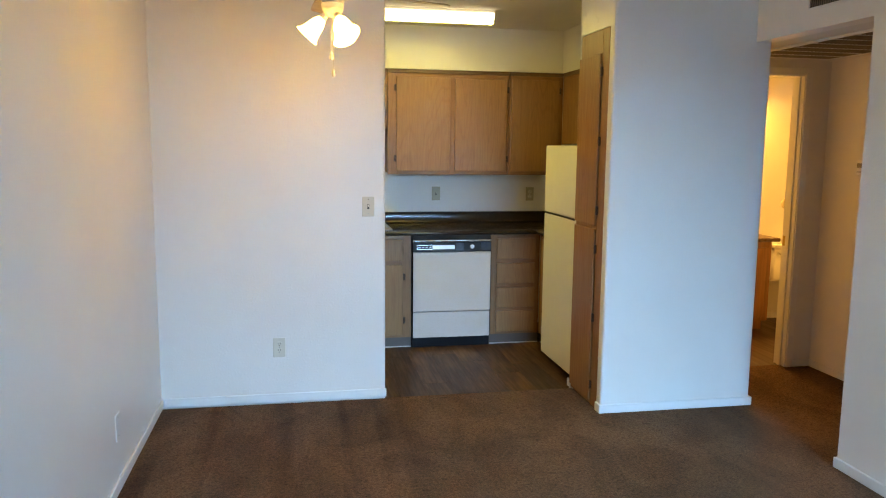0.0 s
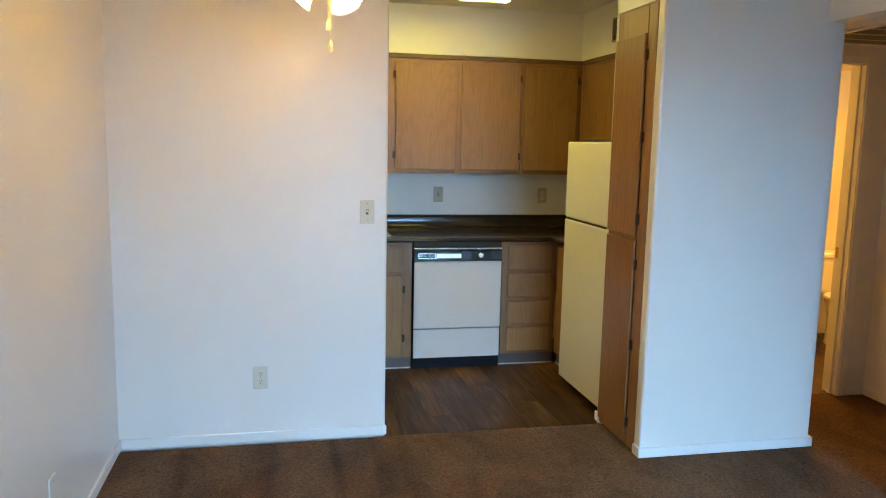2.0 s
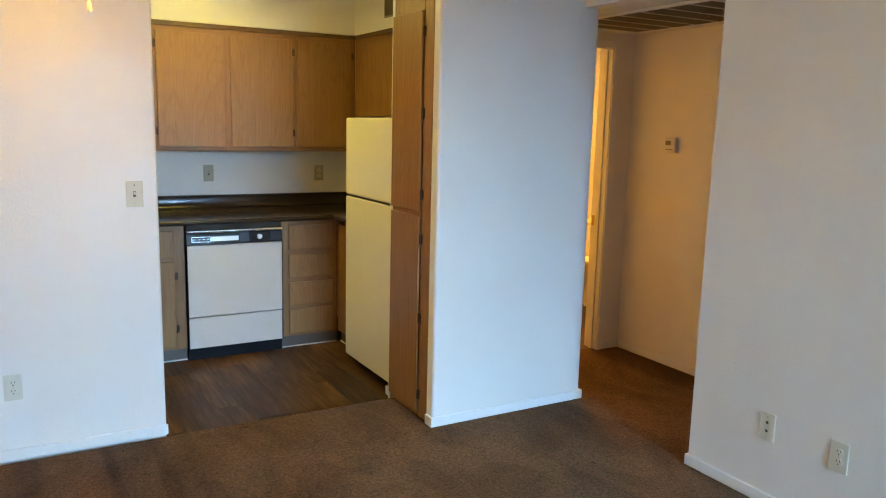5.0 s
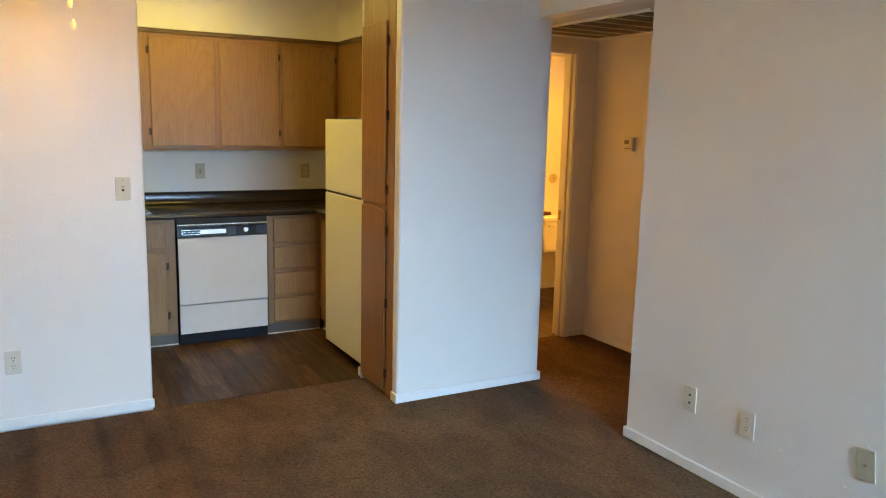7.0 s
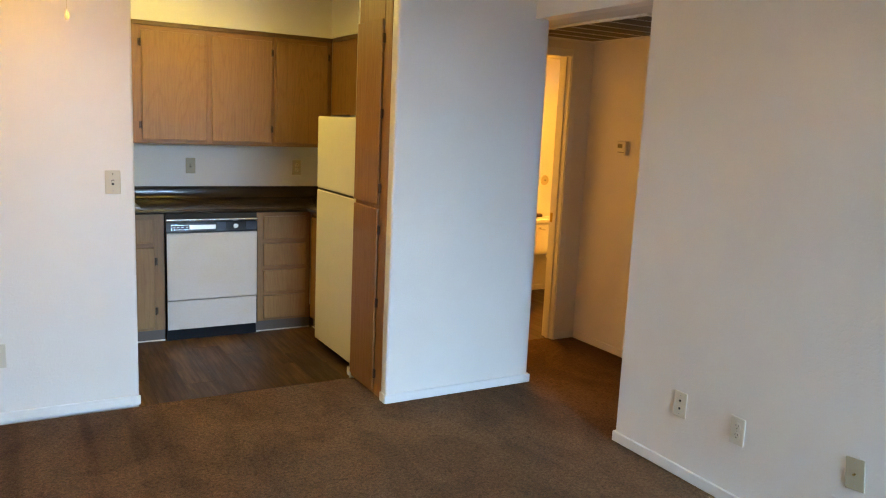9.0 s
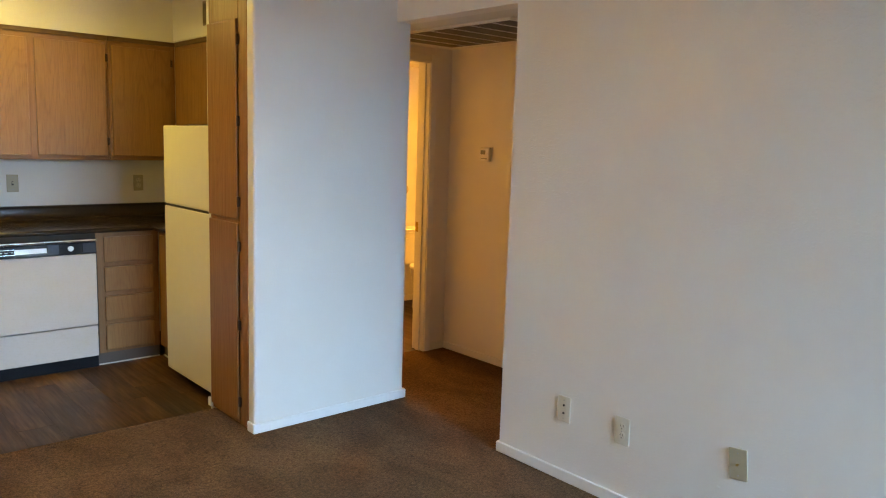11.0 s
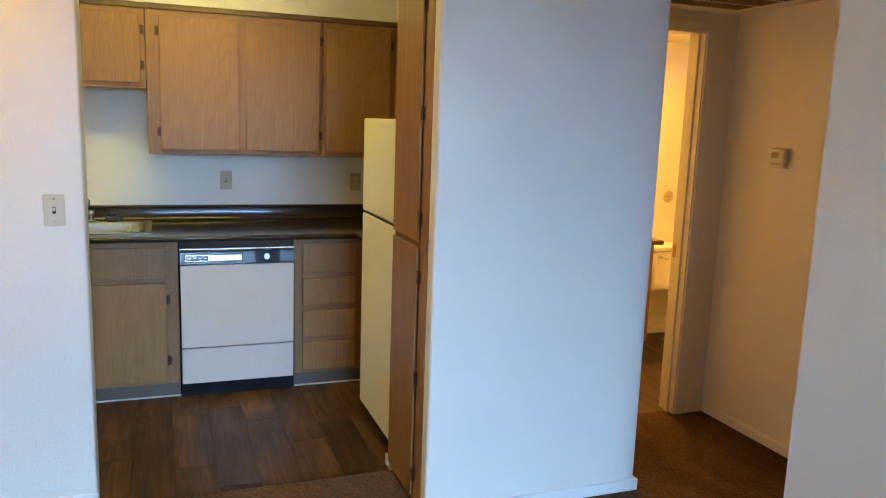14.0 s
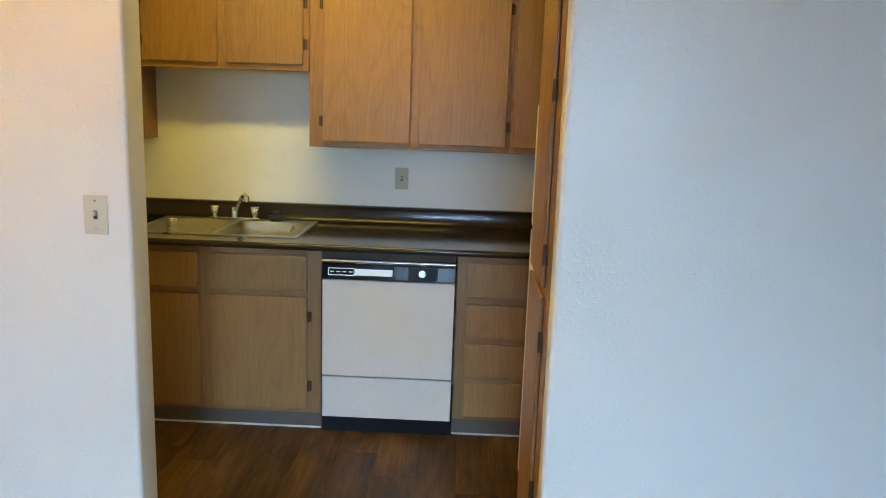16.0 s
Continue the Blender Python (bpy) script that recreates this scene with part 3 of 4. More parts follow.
# double-bowl sink
sink = thing("sink", (0.56, 6.13, 0.885), "stainless steel double-bowl kitchen sink", "sink")
rim = bmesh.new()
MID = 0.582
holes = ((SX0 + 0.03, MID - 0.016), (MID + 0.016, SX1 - 0.03))
HY0, HY1 = SY0 + 0.03, SY1 - 0.075
for b in ((SX0, SX1, SY0, HY0), (SX0, SX1, HY1, SY1), (SX0, holes[0][0], HY0, HY1), (holes[0][1], holes[1][0], HY0, HY1), (holes[1][1], SX1, HY0, HY1)):
    box(rim, *b, 0.8855, 0.8905, bevel=0.0015)
part("rim", rim, STEEL, sink)
for a, b in holes:
    bowl = bmesh.new()
    rings = []
    for inset, z in ((0.0, 0.889), (0.004, 0.880), (0.014, 0.76), (0.035, 0.728), (0.10, 0.722)):
        ring = []
        r = 0.045
        for cx, cy, q in ((b - inset - r, HY1 - inset - r, 0), (a + inset + r, HY1 - inset - r, 1), (a + inset + r, HY0 + inset + r, 2), (b - inset - r, HY0 + inset + r, 3)):
            for k in range(5):
                ang = math.pi / 2 * (q + k / 4)
                ring.append(Vector((cx + r * math.cos(ang), cy + r * math.sin(ang), z)))
        rings.append(ring)
    made = [[bowl.verts.new(p) for p in ring] for ring in rings]
    for lo, hi in zip(made, made[1:]):
        for i in range(len(lo)):
            j = (i + 1) % len(lo)
            bowl.faces.new((lo[i], lo[j], hi[j], hi[i]))
    bowl.faces.new(made[-1])
    bo = part("bowl", bowl, STEEL, sink)
    part("drain", lathe(bmesh.new(), ((0.001, 0.724), (0.030, 0.724), (0.042, 0.727), (0.045, 0.723)), Matrix.Translation(((a + b) / 2, (HY0 + HY1) / 2, 0))), CHROME, bo)

faucet = thing("faucet", (0.552, 6.345, 0.8905), "chrome kitchen faucet with two clear knobs", "faucet")
part("base_plate", solid(0.417, 0.687, 6.322, 6.368, 0.8905, 0.905, bevel=0.005, seg=3), CHROME, faucet)
for x in (0.444, 0.660):
    part("knob", lathe(bmesh.new(), ((0.001, 0.962), (0.020, 0.962), (0.024, 0.955), (0.023, 0.930), (0.015, 0.922), (0.012, 0.904)), Matrix.Translation((x, 6.345, 0)), 10), CHROME, faucet)
part("spout_base", lathe(bmesh.new(), ((0.001, 0.957), (0.015, 0.955), (0.018, 0.940), (0.021, 0.904)), Matrix.Translation((0.552, 6.345, 0))), CHROME, faucet)
part("spout", sweep(bmesh.new(), ((0.552, 6.345, 0.920), (0.566, 6.332, 0.950), (0.590, 6.305, 0.990), (0.614, 6.272, 1.024), (0.636, 6.242, 1.038), (0.652, 6.222, 1.030))), CHROME, faucet)
part("aerator", tube(bmesh.new(), (0.654, 6.219, 1.004), (0.654, 6.219, 1.034), 0.0135), CHROME, faucet)
stopper = thing("sink_stopper", (0.775, 6.345, 0.8905), "black rubber sink stopper lying on the rim", "stopper")
bm = lathe(bmesh.new(), ((0.001, 0.8910), (0.034, 0.8910), (0.040, 0.900), (0.034, 0.912), (0.014, 0.915), (0.012, 0.926), (0.018, 0.931), (0.001, 0.934)), Matrix.Translation((0.775, 6.345, 0)), 16)
box(bm, 0.755, 0.795, 6.335, 6.355, 0.930, 0.944, bevel=0.004)
part("disc", bm, RUBBER, stopper)
part("flap", solid(0.735, 0.83, 6.330, 6.350, 0.905, 0.920, bevel=0.004), RUBBER, stopper)

# dishwasher
DX0, DX1 = 1.134, 1.755
dw = thing("dishwasher", ((DX0 + DX1) / 2, 6.0, 0), "cream front-panel dishwasher with black control strip", "dishwasher")
part("cabinet", solid(DX0 + 0.004, DX1 - 0.004, FACE + 0.03, KITCHEN - 0.05, 0.03, 0.850), SLOT, dw)
part("door_panel", solid(DX0 + 0.004, DX1 - 0.004, FACE - 0.020, FACE + 0.029, 0.258, 0.722, bevel=0.003), PANEL, dw)
part("lower_panel", solid(DX0 + 0.004, DX1 - 0.004, FACE - 0.014, FACE + 0.029, 0.048, 0.2495, bevel=0.003), PANEL, dw)
for x in (DX0 + 0.0005, DX1 - 0.0035):
    part("panel_trim", solid(x, x + 0.003, FACE - 0.022, FACE + 0.029, 0.05, 0.722), BLACK, dw)
def lean(bm):
    """Tips a piece of the control strip back, about the strip's lower edge."""
    bmesh.ops.rotate(bm, verts=bm.verts, cent=(0, FACE - 0.026, 0.726), matrix=Matrix.Rotation(radians(-9.6), 3, "X"))
    return bm


CF = FACE - 0.0262      # face of the control strip before it is tipped
con = part("control_panel", lean(solid(DX0 + 0.001, DX1 - 0.001, FACE - 0.026, FACE + 0.020, 0.726, 0.800, bevel=0.004)), BLACK, dw)
bar = bmesh.new()
tube(bar, (DX0 + 0.004, FACE - 0.022, 0.812), (DX1 - 0.004, FACE - 0.022, 0.812), 0.0105, sides=20)
box(bar, DX0 + 0.004, DX1 - 0.004, FACE - 0.020, FACE + 0.015, 0.8165, 0.8225, bevel=0.002)
part("handle_strip", bar, ALU, con, "bright metal handle strip")
# dark block standing in for the shade above the handle strip
part("latch_gap", solid(DX0 + 0.003, DX1 - 0.003, FACE - 0.004, FACE + 0.028, 0.798, 0.851), SHADOWGAP, dw)
# label's near-white colour includes the window's reflection
part("label_strip", lean(solid(1.290, 1.463, CF - 0.0023, CF, 0.747, 0.777, bevel=0.0008)), CABLE, con, "printed label strip with window glare in its white")
part("button_frame", lean(joined(((1.166, 1.288, CF - 0.0013, CF, 0.745, 0.748), (1.166, 1.288, CF - 0.0013, CF, 0.776, 0.779),
                                  (1.166, 1.169, CF - 0.0013, CF, 0.748, 0.776), (1.285, 1.288, CF - 0.0013, CF, 0.748, 0.776)))), ALU, con)
for i in range(4):
    part("button", lean(solid(1.172 + i * 0.0285, 1.197 + i * 0.0285, CF - 0.0038, CF, 0.751, 0.773, bevel=0.0015)), BLACK, con)
for i in range(4):
    part("printed_mark", lean(solid(1.176 + i * 0.0285, 1.193 + i * 0.0285, CF - 0.0046, CF - 0.0036, 0.7605, 0.7635)), CABLE, con)
part("dial_plate", lean(solid(1.538, 1.668, CF - 0.0013, CF, 0.733, 0.793, bevel=0.0006)), NAVY, con)
for x0, x1 in ((1.470, 1.534), (1.672, 1.750)):
    part("end_plate", lean(solid(x0, x1, CF - 0.0013, CF, 0.735, 0.795, bevel=0.0006)), GREYPLATE, con)
dial = bmesh.new()
tube(dial, (1.600, CF, 0.764), (1.600, CF - 0.012, 0.764), 0.0165, 0.015, 24)
box(dial, 1.585, 1.615, CF - 0.022, CF - 0.011, 0.760, 0.769, bevel=0.002)
bmesh.ops.rotate(dial, verts=dial.verts, cent=(1.600, CF, 0.764), matrix=Matrix.Rotation(radians(-18), 3, "Y"))
part("dial", lean(dial), SILVER, con, "silver cycle dial")
part("toe_plate", solid(DX0 + 0.002, DX1 - 0.002, FACE + 0.006, FACE + 0.020, VINYL, 0.046), NAVY, dw, "dark toe plate")

# refrigerator
FY0, FY1, FX = 4.690, 5.358, 2.050
fridge = thing("refrigerator", (2.40, (FY0 + FY1) / 2, 0), "cream top-freezer refrigerator with textured doors", "refrigerator")
part("cabinet", solid(FX + 0.065, 2.715, FY0 + 0.004, FY1 - 0.004, 0.045, 1.540, bevel=0.006), ENAMEL, fridge)
part("gasket", solid(FX + 0.052, FX + 0.066, FY0 + 0.012, FY1 - 0.012, 0.05, 1.535), SHADOWGAP, fridge)
part("freezer_door", solid(FX, FX + 0.053, FY0, FY1, 1.072, 1.548, bevel=0.010, seg=3), ENAMEL, fridge)
part("fridge_door", solid(FX, FX + 0.053, FY0, FY1, 0.018, 1.060, bevel=0.010, seg=3), ENAMEL, fridge)
# dark filler paints the shade in the slit between the two doors
part("door_gap", solid(FX + 0.006, FX + 0.05, FY0 + 0.006, FY1 - 0.006, 1.058, 1.074), SHADOWGAP, fridge)
part("kick_grille", solid(FX + 0.075, FX + 0.09, FY0 + 0.01, FY1 - 0.01, VINYL + 0.003, 0.05), SLOT, fridge)
for y in (FY0 + 0.05, FY1 - 0.05):
    part("foot", tube(bmesh.new(), (2.16, y, VINYL), (2.16, y, 0.046), 0.018), RUBBER, fridge)
    part("foot", tube(bmesh.new(), (2.66, y, VINYL), (2.66, y, 0.046), 0.018), RUBBER, fridge)

# pantry cupboard let into the wall block
pantry = thing("pantry_cabinet", (2.3, 4.32, 0), "tall oak veneer pantry cupboard with two stacked doors", "cabinet")
PX = 1.993
part("body", solid(PX + 0.018, 2.69, 4.122, 4.548, 0.012, 2.198), PANTRY, pantry)
part("stile", solid(PX - 0.002, PX + 0.017, 4.120, 4.211, 0.004, 2.202, bevel=0.002), PANTRY, pantry)
part("stile", solid(PX, PX + 0.017, 4.500, 4.550, 0.004, 2.202, bevel=0.002), PANTRY, pantry)
for c, d in ((0.004, 0.06), (1.035, 1.105), (2.03, 2.202)):
    part("rail", solid(PX + 0.0005, PX + 0.0165, 4.220, 4.500, c, d, bevel=0.001), PANTRY, pantry)
for c, d, hs in ((0.030, 1.060, (0.127, 0.536, 0.945)), (1.082, 2.066, (1.172, 1.572, 1.965))):
    d_ob = part("door", solid(PX - 0.0125, PX - 0.0005, 4.221, 4.548, c, d, bevel=0.004), PANTRY, pantry)
    for z in hs:
        hinge(d_ob, (PX - 0.005, 4.207, z), "y", -1)


# ---- fixtures ----
def wall_plate(place, turn, kind_of, label, material=IVORY, group="wall plates", w=0.072, h=0.118):
    """A switch, socket or blank cover plate; its face looks along its own -y."""
    names = {"switch": "light_switch", "duplex": "power_outlet", "phone": "jack_plate", "coax": "cable_plate", "blank": "blank_plate"}
    ob = local(thing(names[kind_of], place, label, names[kind_of].replace("_", " "), group, turn))
    part("plate", solid(-w / 2, w / 2, -0.006, -0.0005, -h / 2, h / 2, bevel=0.003), material, ob)
    if kind_of == "switch":
        part("toggle_frame", solid(-0.006, 0.006, -0.0075, -0.005, -0.013, 0.013), SLOT, ob)
        part("toggle", solid(-0.0045, 0.0045, -0.017, -0.006, -0.002, 0.010, bevel=0.0015), material, ob)
    if kind_of == "duplex":
        for z in (-0.0195, 0.0195):
            s = part("socket", tube(bmesh.new(), (0, -0.0055, z), (0, -0.0078, z), 0.0165, sides=20), ALMOND, ob)
            part("slots", joined(((-0.0075, -0.0050, -0.0084, -0.0074, z + 0.001, z + 0.009), (0.0050, 0.0075, -0.0084, -0.0074, z + 0.001, z + 0.009),
                                  (-0.0025, 0.0025, -0.0084, -0.0074, z - 0.010, z - 0.005))), SLOT, s)
    if kind_of == "phone":
        for z in (-0.018, 0.018):
            part("jack", tube(bmesh.new(), (0, -0.0055, z), (0, -0.0075, z), 0.006, sides=12), SLOT, ob)
    if kind_of == "coax":
        part("jack", tube(bmesh.new(), (0, -0.0055, 0), (0, -0.015, 0), 0.0045, sides=12), BRASS, ob, "threaded cable connector")
    for z in ((0,) if kind_of == "duplex" else (-0.042, 0.042)):
        part("screw", tube(bmesh.new(), (0, -0.0055, z), (0, -0.0072, z), 0.003, sides=10), STEEL, ob)
    return ob


wall_plate((0.156, FRONT, 0.335), 0, "duplex", "almond duplex outlet on the white front wall", ALMOND)
wall_plate((0.688, FRONT, 1.174), 0, "switch", "ivory toggle light switch on the white wall")
wall_plate((1.436, KITCHEN, 1.133), 0, "switch", "tan toggle switch above the backsplash", TAN)
wall_plate((2.272, KITCHEN, 1.128), 0, "duplex", "tan duplex outlet above the kitchen counter", TAN)
wall_plate((LEFT, 3.487, 0.286), 90, "blank", "white painted cover plate above the baseboard", WHITEPL)
wall_plate((RIGHT, 2.757, 0.332), -90, "phone", "almond jack plate with two holes above baseboard", ALMOND)
wall_plate((RIGHT, 2.443, 0.328), -90, "duplex", "almond duplex outlet above the baseboard", ALMOND)
wall_plate((RIGHT, 1.934, 0.363), -90, "coax", "tan cable plate hanging slightly crooked", TAN).rotation_euler.rotate_axis("Y", radians(-6))

# plaster left bare beside the cable plate
for y, z, r in ((2.004, 0.247, 0.0075), (1.929, 0.427, 0.006)):
    chip = bmesh.new()
    bmesh.ops.create_icosphere(chip, subdivisions=2, radius=r, matrix=Matrix.LocRotScale((RIGHT - 0.0006, y, z), None, (0.35, 1.0, 0.75)))
    structure("trim_plaster_chip", chip, WHITEPL, "small white plaster chip on the wall", "trim")

# rough plaster smear above the pantry
smear = bmesh.new()
NY, NZ = 74, 26
knots = {}
for i in range(NY + 1):
    for j in range(NZ + 1):
        y, z = 4.13 + 0.40 * i / NY, 2.222 + 0.125 * j / NZ
        rim = min(i, NY - i, j, NZ - j) / 6.0
        h = noise.noise(Vector((y * 34, z * 17, 2.0))) + 0.5 * noise.noise(Vector((y * 70, z * 45, 7.0)))
        knots[i, j] = smear.verts.new((1.9945 - 0.0065 * max(h - 0.10, 0.0) * min(rim, 1.0), y, z))
for i in range(NY):
    for j in range(NZ):
        smear.faces.new((knots[i, j], knots[i + 1, j], knots[i + 1, j + 1], knots[i, j + 1]))
structure("trim_plaster_smear", smear, WALL, "rough plaster smear on the wall above the pantry", "trim")

thermo = local(thing("thermostat", (EAST, 4.362, 1.425), "small white thermostat with grey display on hall wall", "thermostat", turn=-90))
part("case", solid(-0.047, 0.047, -0.030, -0.004, -0.046, 0.046, bevel=0.007, seg=3), WHITEPL, thermo)
part("back_plate", solid(-0.051, 0.051, -0.005, -0.0005, -0.050, 0.050, bevel=0.002), WHITEPL, thermo)
part("display", solid(-0.034, 0.012, -0.0312, -0.0298, 0.000, 0.028, bevel=0.0006), LCD, thermo, "small grey display")
for z in (0.018, 0.004):
    part("button", solid(0.020, 0.036, -0.0325, -0.0298, z - 0.005, z + 0.005, bevel=0.001), WHITEPL, thermo)
part("switch_slot", solid(-0.030, 0.030, -0.0312, -0.0298, -0.030, -0.025, bevel=0.0004), LCD, thermo)


def vent(place, turn, w, h, count, label, slat_material, frame_material, margin=0.014):
    ob = local(thing("air_vent", place, label, "vent", "air vents", turn))
    part("backing", solid(-w / 2 + 0.004, w / 2 - 0.004, -0.003, -0.0005, -h / 2 + 0.004, h / 2 - 0.004), SLOT, ob)
    bm = joined(((-w / 2, w / 2, -0.010, -0.001, h / 2 - margin, h / 2), (-w / 2, w / 2, -0.010, -0.001, -h / 2, -h / 2 + margin),
                 (-w / 2, -w / 2 + margin, -0.010, -0.001, -h / 2 + margin, h / 2 - margin), (w / 2 - margin, w / 2, -0.010, -0.001, -h / 2 + margin, h / 2 - margin)), 0.002)
    part("frame", bm, frame_material, ob)
    for i in range(count):
        x = -w / 2 + margin + (w - 2 * margin) * (i + 0.5) / count
        bm = solid(-0.0012, 0.0012, -0.009, 0.0, -h / 2 + margin, h / 2 - margin)
        bmesh.ops.rotate(bm, verts=bm.verts, cent=(0, 0, 0), matrix=Matrix.Rotation(radians(28), 3, "Z"))
        bmesh.ops.translate(bm, verts=bm.verts, vec=(x, 0, 0))
        part("slat", bm, slat_material, ob)
    return ob


vent((2.44, 5.49, 2.288), -90, 0.27, 0.155, 16, "brown metal air vent on the kitchen soffit", VENTBROWN, VENTBROWN)
vent((RIGHT, 3.445, 2.335), -90, 0.34, 0.20, 20, "dark slatted air vent above the hall opening", VENTBROWN, TRIM, 0.010)

# return-air grille in the lowered hall ceiling
GX0, GX1, GY0, GY1 = 3.09, 3.73, 3.44, 4.60
grille = thing("return_air_grille", ((GX0 + GX1) / 2, (GY0 + GY1) / 2, LOW), "large return air grille with brown filter in hall ceiling", "grille")
part("filter", solid(GX0 + 0.01, GX1 - 0.01, GY0 + 0.01, GY1 - 0.01, LOW - 0.004, LOW - 0.001), FILTER, grille)
for b in ((GX0, GX1, GY0, GY0 + 0.025), (GX0, GX1, GY1 - 0.025, GY1), (GX0, GX0 + 0.025, GY0 + 0.025, GY1 - 0.025), (GX1 - 0.025, GX1, GY0 + 0.025, GY1 - 0.025)):
    part("frame", solid(*b, LOW - 0.014, LOW - 0.001, bevel=0.003), TRIM, grille)
for i in range(1, 7):
    y = GY0 + (GY1 - GY0) * i / 7
    part("divider", solid(GX0 + 0.025, GX1 - 0.025, y - 0.005, y + 0.005, LOW - 0.013, LOW - 0.004), TRIM, grille)
for i in range(24):
    x = GX0 + 0.035 + (GX1 - GX0 - 0.07) * i / 23
    bm = solid(-0.001, 0.001, GY0 + 0.025, GY1 - 0.025, -0.005, 0.005)
    bmesh.ops.rotate(bm, verts=bm.verts, cent=(0, (GY0 + GY1) / 2, 0), matrix=Matrix.Rotation(radians(38), 3, "Y"))
    bmesh.ops.translate(bm, verts=bm.verts, vec=(x, 0, LOW - 0.0085))
    part("louvre", bm, VENTBROWN, grille)

# fluorescent ceiling light
LX0, LX1, LY0, LY1 = 0.44, 1.66, 5.36, 5.54
tubelight = thing("ceiling_light", ((LX0 + LX1) / 2, (LY0 + LY1) / 2, TOP), "lit fluorescent wraparound kitchen ceiling light", "ceiling light")
part("pan", solid(LX0, LX1, LY0 + 0.01, LY1 - 0.01, TOP - 0.018, TOP - 0.0005, bevel=0.002), WHITEPL, tubelight)
D = 0.076
for shape, name, mat in ((((LY0 + 0.034, TOP - D + 0.006), (LY0 + 0.036, TOP - D), (LY1 - 0.036, TOP - D), (LY1 - 0.034, TOP - D + 0.006)), "diffuser", DIFFUSER),
                         (((LY0, TOP - 0.019), (LY0 + 0.010, TOP - 0.055), (LY0 + 0.033, TOP - D + 0.002), (LY0 + 0.033, TOP - D + 0.012), (LY0 + 0.02, TOP - 0.019)), "diffuser_side", FLANK),
                         (((LY1, TOP - 0.019), (LY1 - 0.010, TOP - 0.055), (LY1 - 0.033, TOP - D + 0.002), (LY1 - 0.033, TOP - D + 0.012), (LY1 - 0.02, TOP - 0.019)), "diffuser_side", FLANK)):
    lens = loft(bmesh.new(), [[Vector((x, y, z)) for y, z in shape] for x in (LX0 + 0.012, LX1 - 0.012)])
    part(name, lens, mat, tubelight, "glowing prismatic diffuser")
for x0 in (LX0, LX1 - 0.012):
    cap = bmesh.new()
    big = ((LY0 - 0.006, TOP - 0.001), (LY0 + 0.004, TOP - 0.058), (LY0 + 0.034, TOP - 0.086), (LY1 - 0.034, TOP - 0.086), (LY1 - 0.004, TOP - 0.058), (LY1 + 0.006, TOP - 0.001))
    loft(cap, [[Vector((x, y, z)) for y, z in big] for x in (x0, x0 + 0.014)])
    part("end_cap", cap, IVORY, tubelight)

# ceiling fan with three lamps
fan = thing("ceiling_fan", (FAN.x, FAN.y, TOP), "ceiling fan with lit bell-shaped glass lamps", "ceiling fan")
at = Matrix.Translation((FAN.x, FAN.y, 0))
part("canopy", lathe(bmesh.new(), ((0.001, TOP - 0.0005), (0.065, TOP - 0.001), (0.062, TOP - 0.03), (0.03, TOP - 0.055), (0.001, TOP - 0.056)), at), FANMETAL, fan)
part("rod", tube(bmesh.new(), (FAN.x, FAN.y, TOP - 0.055), (FAN.x, FAN.y, 2.265), 0.012), FANMETAL, fan)
part("motor", lathe(bmesh.new(), ((0.001, 2.270), (0.05, 2.268), (0.10, 2.255), (0.112, 2.24), (0.112, 2.200), (0.095, 2.180), (0.052, 2.168), (0.050, 2.150), (0.001, 2.149)), at, 32), FANMETAL, fan)
kit = part("light_kit", lathe(bmesh.new(), ((0.001, 2.1485), (0.042, 2.147), (0.049, 2.144), (0.049, 2.130), (0.046, 2.126), (0.047, 2.120), (0.036, 2.100), (0.012, 2.087), (0.001, 2.085)), at), FANMETAL, fan)
for i in range(5):
    bm = bmesh.new()
    rings = []
    for r, w in ((0.17, 0.045), (0.22, 0.055), (0.40, 0.064), (0.53, 0.066), (0.565, 0.055), (0.58, 0.030)):
        rings.append([Vector((r, w * s, 2.192 + t + s * 0.011)) for s, t in ((-1, 0), (1, 0), (1, 0.006), (-1, 0.006))])
    loft(bm, rings)
    box(bm, 0.09, 0.20, -0.014, 0.014, 2.186, 2.192, bevel=0.002)
    bmesh.ops.rotate(bm, verts=bm.verts, cent=(0, 0, 0), matrix=Matrix.Rotation(radians(72 * i + 20), 3, "Z"))
    bmesh.ops.translate(bm, verts=bm.verts, vec=(FAN.x, FAN.y, 0))
    part("blade", bm, BLADE, fan)
for a in FAN_TURNS:
    tilt = Matrix.Translation((FAN.x, FAN.y, 2.079)) @ Matrix.Rotation(radians(a), 4, "Z") @ Matrix.Translation((0.045, 0, 0)) @ Matrix.Rotation(radians(180 - 42), 4, "Y") @ Matrix.Scale(0.84, 4)
    part("socket", lathe(bmesh.new(), ((0.001, -0.025), (0.018, -0.025), (0.022, 0.012), (0.001, 0.013)), tilt), FANMETAL, kit)
    bell = lathe(bmesh.new(), ((0.022, 0.004), (0.028, 0.014), (0.036, 0.030), (0.041, 0.055), (0.046, 0.082), (0.054, 0.104), (0.066, 0.120),
                               (0.063, 0.120), (0.051, 0.103), (0.043, 0.082), (0.038, 0.055), (0.033, 0.031), (0.025, 0.016)), tilt, 28)
    part("glass_shade", bell, SHADE, fan, "glowing frosted bell glass shade")
    part("bulb", lathe(bmesh.new(), ((0.012, 0.012), (0.014, 0.03), (0.026, 0.06), (0.028, 0.078), (0.020, 0.096), (0.001, 0.103)), tilt, 16), SHADE, kit)
    lamp("fan_lamp", "POINT", Matrix.Translation(tilt @ Vector((0, 0, 0.120))), 6.3, WARM, 0.035)
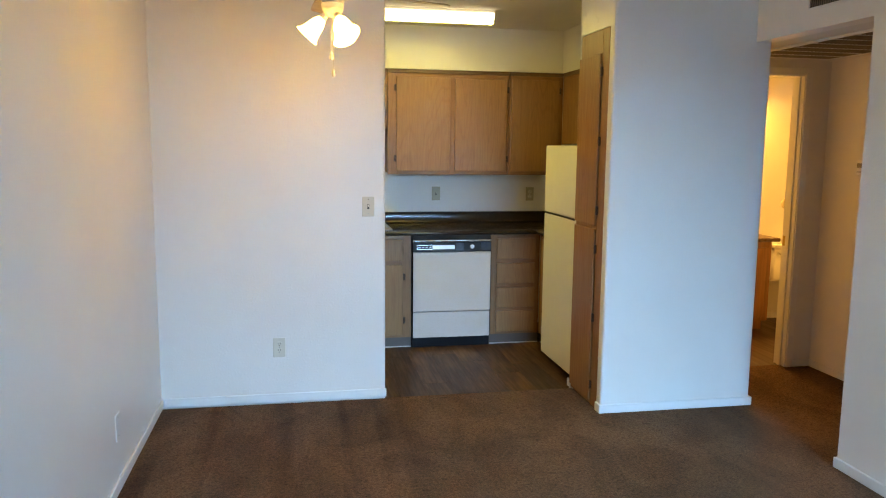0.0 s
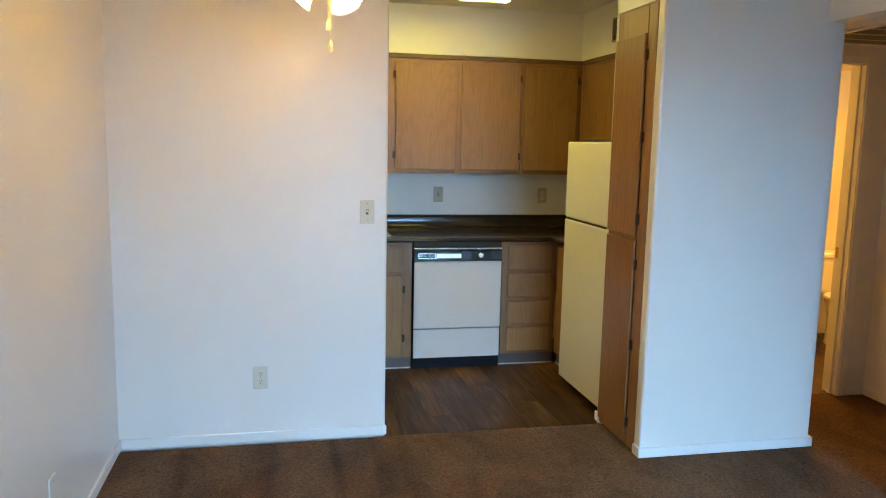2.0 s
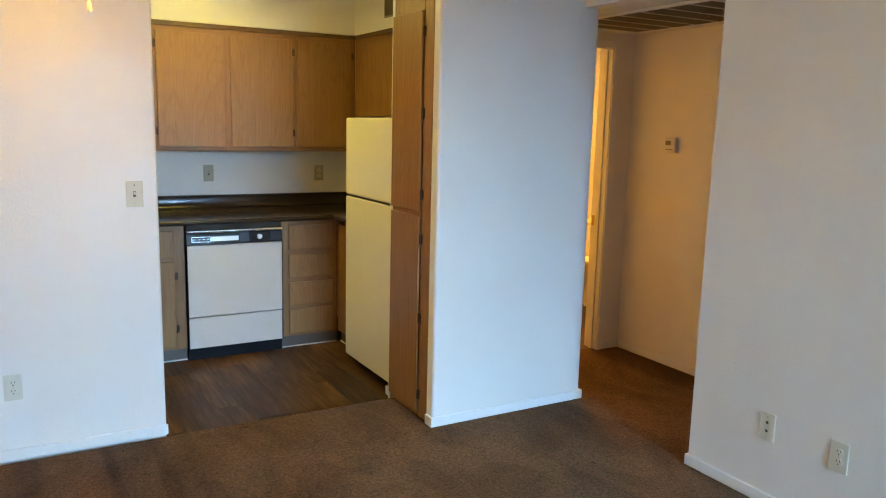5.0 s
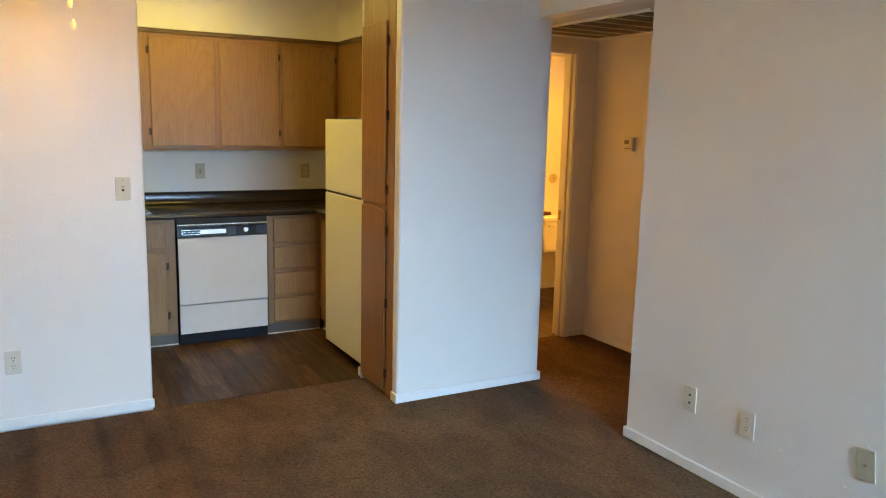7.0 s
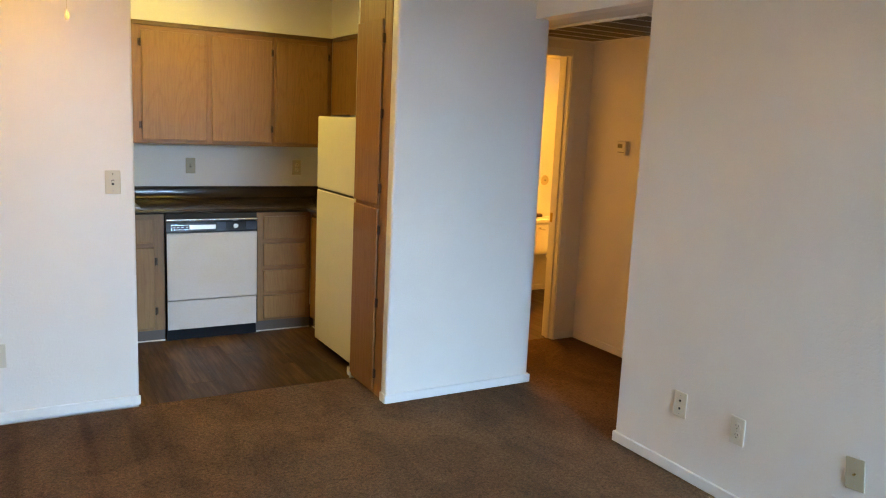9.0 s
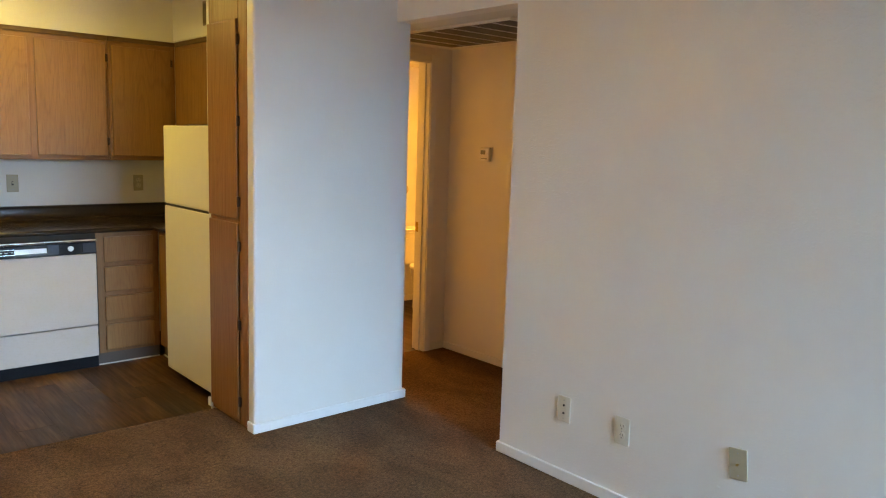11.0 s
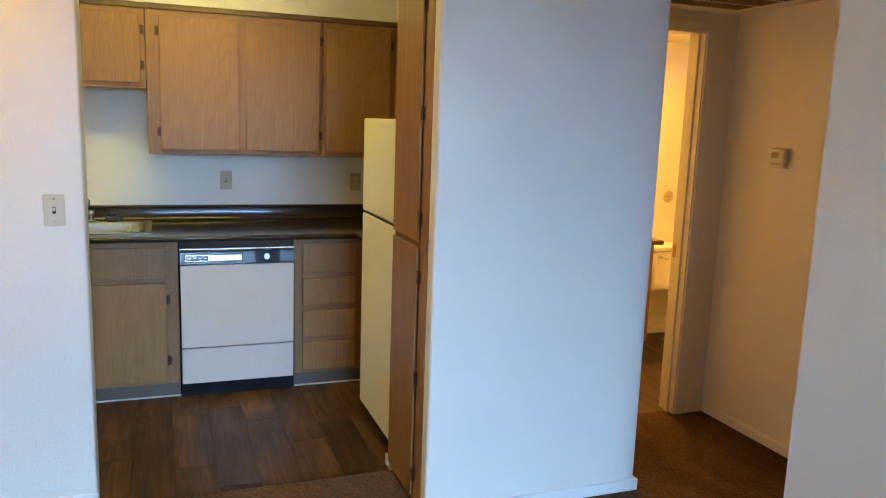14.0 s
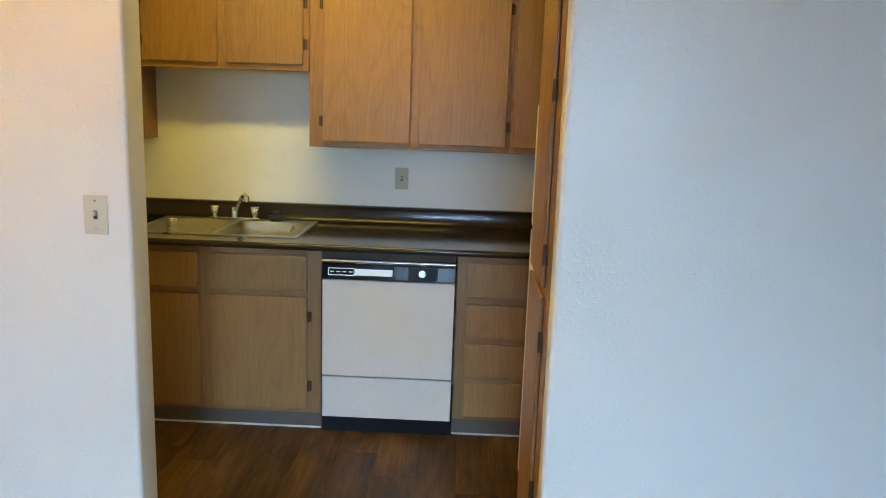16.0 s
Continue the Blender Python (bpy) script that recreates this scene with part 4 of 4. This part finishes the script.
for x, y, z, w in ((-0.009, -0.040, 1.899, 0.008), (0.000, -0.034, 1.828, 0.008)):
    bm = tube(bmesh.new(), (FAN.x + x, FAN.y + y, z + 0.03), (FAN.x + x, FAN.y + y, 2.115), 0.0013, sides=6)
    part("pull_chain", bm, IVORY, fan)
    part("pull_knob", lathe(bmesh.new(), ((0.001, z), (0.006, z + 0.002), (w, z + 0.010), (0.006, z + 0.026), (0.003, z + 0.034), (0.001, z + 0.035)), Matrix.Translation((FAN.x + x, FAN.y + y, 0)), 12), IVORY, fan)

# ---- bathroom ----
vanity = thing("vanity", (3.75, 5.98, 0), "orange-brown oak bathroom vanity with dark top", "vanity")
part("body", solid(3.30, 4.20, 5.765, BATHEND - 0.015, 0.085, 0.765, bevel=0.002), VANITY, vanity)
part("toe_kick", solid(3.30, 4.19, 5.83, BATHEND - 0.015, 0.0, 0.085), VANITY, vanity)
for a, b in ((3.34, 3.72), (3.76, 4.15)):
    part("door", solid(a, b, 5.746, 5.7645, 0.12, 0.72, bevel=0.004), VANITY, vanity)
part("vanity_top", solid(3.28, 4.262, 5.735, BATHEND - 0.015, 0.766, 0.798, bevel=0.010, seg=3), plain("brown_vanity_top", (0.12, 0.06, 0.035), 0.25, vary=0.4, scale=50), vanity, "dark brown cultured top")

toilet = thing("toilet", (4.59, 5.9, 0), "white porcelain toilet against the bathroom wall", "toilet")
TX = 4.590
part("tank", solid(TX - 0.205, TX + 0.205, 5.995, BATHEND - 0.02, 0.375, 0.672, bevel=0.022, seg=3), PORCELAIN, toilet)
part("tank_lid", solid(TX - 0.218, TX + 0.218, 5.980, BATHEND - 0.016, 0.673, 0.712, bevel=0.012, seg=3), PORCELAIN, toilet)


def egg(cx, cy, rx, ry, z, n=28):
    return [Vector((cx + rx * math.cos(a), cy + ry * math.sin(a) * (1.15 if math.sin(a) < 0 else 0.85), z)) for a in (2 * math.pi * i / n for i in range(n))]


part("bowl", loft(bmesh.new(), (egg(TX, 5.78, 0.115, 0.24, 0.0), egg(TX, 5.78, 0.110, 0.235, 0.05), egg(TX, 5.80, 0.105, 0.20, 0.16), egg(TX, 5.77, 0.145, 0.23, 0.27),
                                egg(TX, 5.75, 0.175, 0.255, 0.345), egg(TX, 5.75, 0.180, 0.26, 0.375))), PORCELAIN, toilet)
part("seat", loft(bmesh.new(), (egg(TX, 5.75, 0.182, 0.262, 0.376), egg(TX, 5.75, 0.190, 0.27, 0.384), egg(TX, 5.75, 0.186, 0.265, 0.402), egg(TX, 5.75, 0.15, 0.22, 0.408))), WHITEPL, toilet)
lever = tube(bmesh.new(), (TX - 0.165, 5.994, 0.63), (TX - 0.165, 5.975, 0.63), 0.009)
sweep(lever, ((TX - 0.165, 5.974, 0.63), (TX - 0.15, 5.970, 0.625), (TX - 0.11, 5.968, 0.618)), 0.006)
part("flush_lever", lever, CHROME, toilet, "chrome flush lever")
part("bolt_cap", lathe(bmesh.new(), ((0.014, 0.0), (0.014, 0.012), (0.007, 0.022), (0.001, 0.023)), Matrix.Translation((TX - 0.135, 5.80, 0)), 12), WHITEPL, toilet)

plate = local(thing("round_wall_plate", (4.607, BATHEND, 1.052), "round tan cover plate with a centre screw", "wall plate"))
part("disc", tube(bmesh.new(), (0, -0.0005, 0), (0, -0.007, 0), 0.047, 0.042, 28), plain("round_plate", (0.55, 0.48, 0.33), 0.4), plate)
part("screw", tube(bmesh.new(), (0, -0.006, 0), (0, -0.010, 0), 0.006, sides=12), SLOT, plate)
lamp("vanity_lamp", "AREA", look((3.90, 6.05, 2.0), (4.15, 5.2, 0.6)), 42, (1.0, 0.55, 0.10), 0.6, 0.12)

# ---- kitchen floor planks ----
under = structure("floor_kitchen", solid(LEFT, 2.73, SEAM, KITCHEN, -0.06, VINYL - 0.006), OAK_DARK, "dark brown wood-look vinyl plank floor", "floor")
W = 0.178
rng = random.Random(5)
x = LEFT
plank_mesh = {}
while x < 2.72:
    x1 = min(x + W, 2.729)
    y = SEAM - rng.random() * 0.9
    while y < KITCHEN:
        a, b = max(y, SEAM), min(y + 0.92, KITCHEN)
        if b - a > 0.03:
            key = (round(x1 - x, 3), round(b - a, 3))
            if key not in plank_mesh:
                plank_mesh[key] = finish("plank", solid(-key[0] / 2 + 0.0003, key[0] / 2 - 0.0003, -key[1] / 2 + 0.0003, key[1] / 2 - 0.0003, -0.006, 0.0, bevel=0.0007, seg=1), PLANK, False)
            ob = new("plank", plank_mesh[key])
            ob.location = ((x + x1) / 2, (a + b) / 2, VINYL)
            ob.parent = under
        y += 0.92
    x = x1
structure("trim_carpet_edge", solid(0.79, 1.99, SEAM - 0.012, SEAM + 0.008, VINYL, 0.002, bevel=0.004), CARPET, "tucked carpet edge at the kitchen floor", "trim")
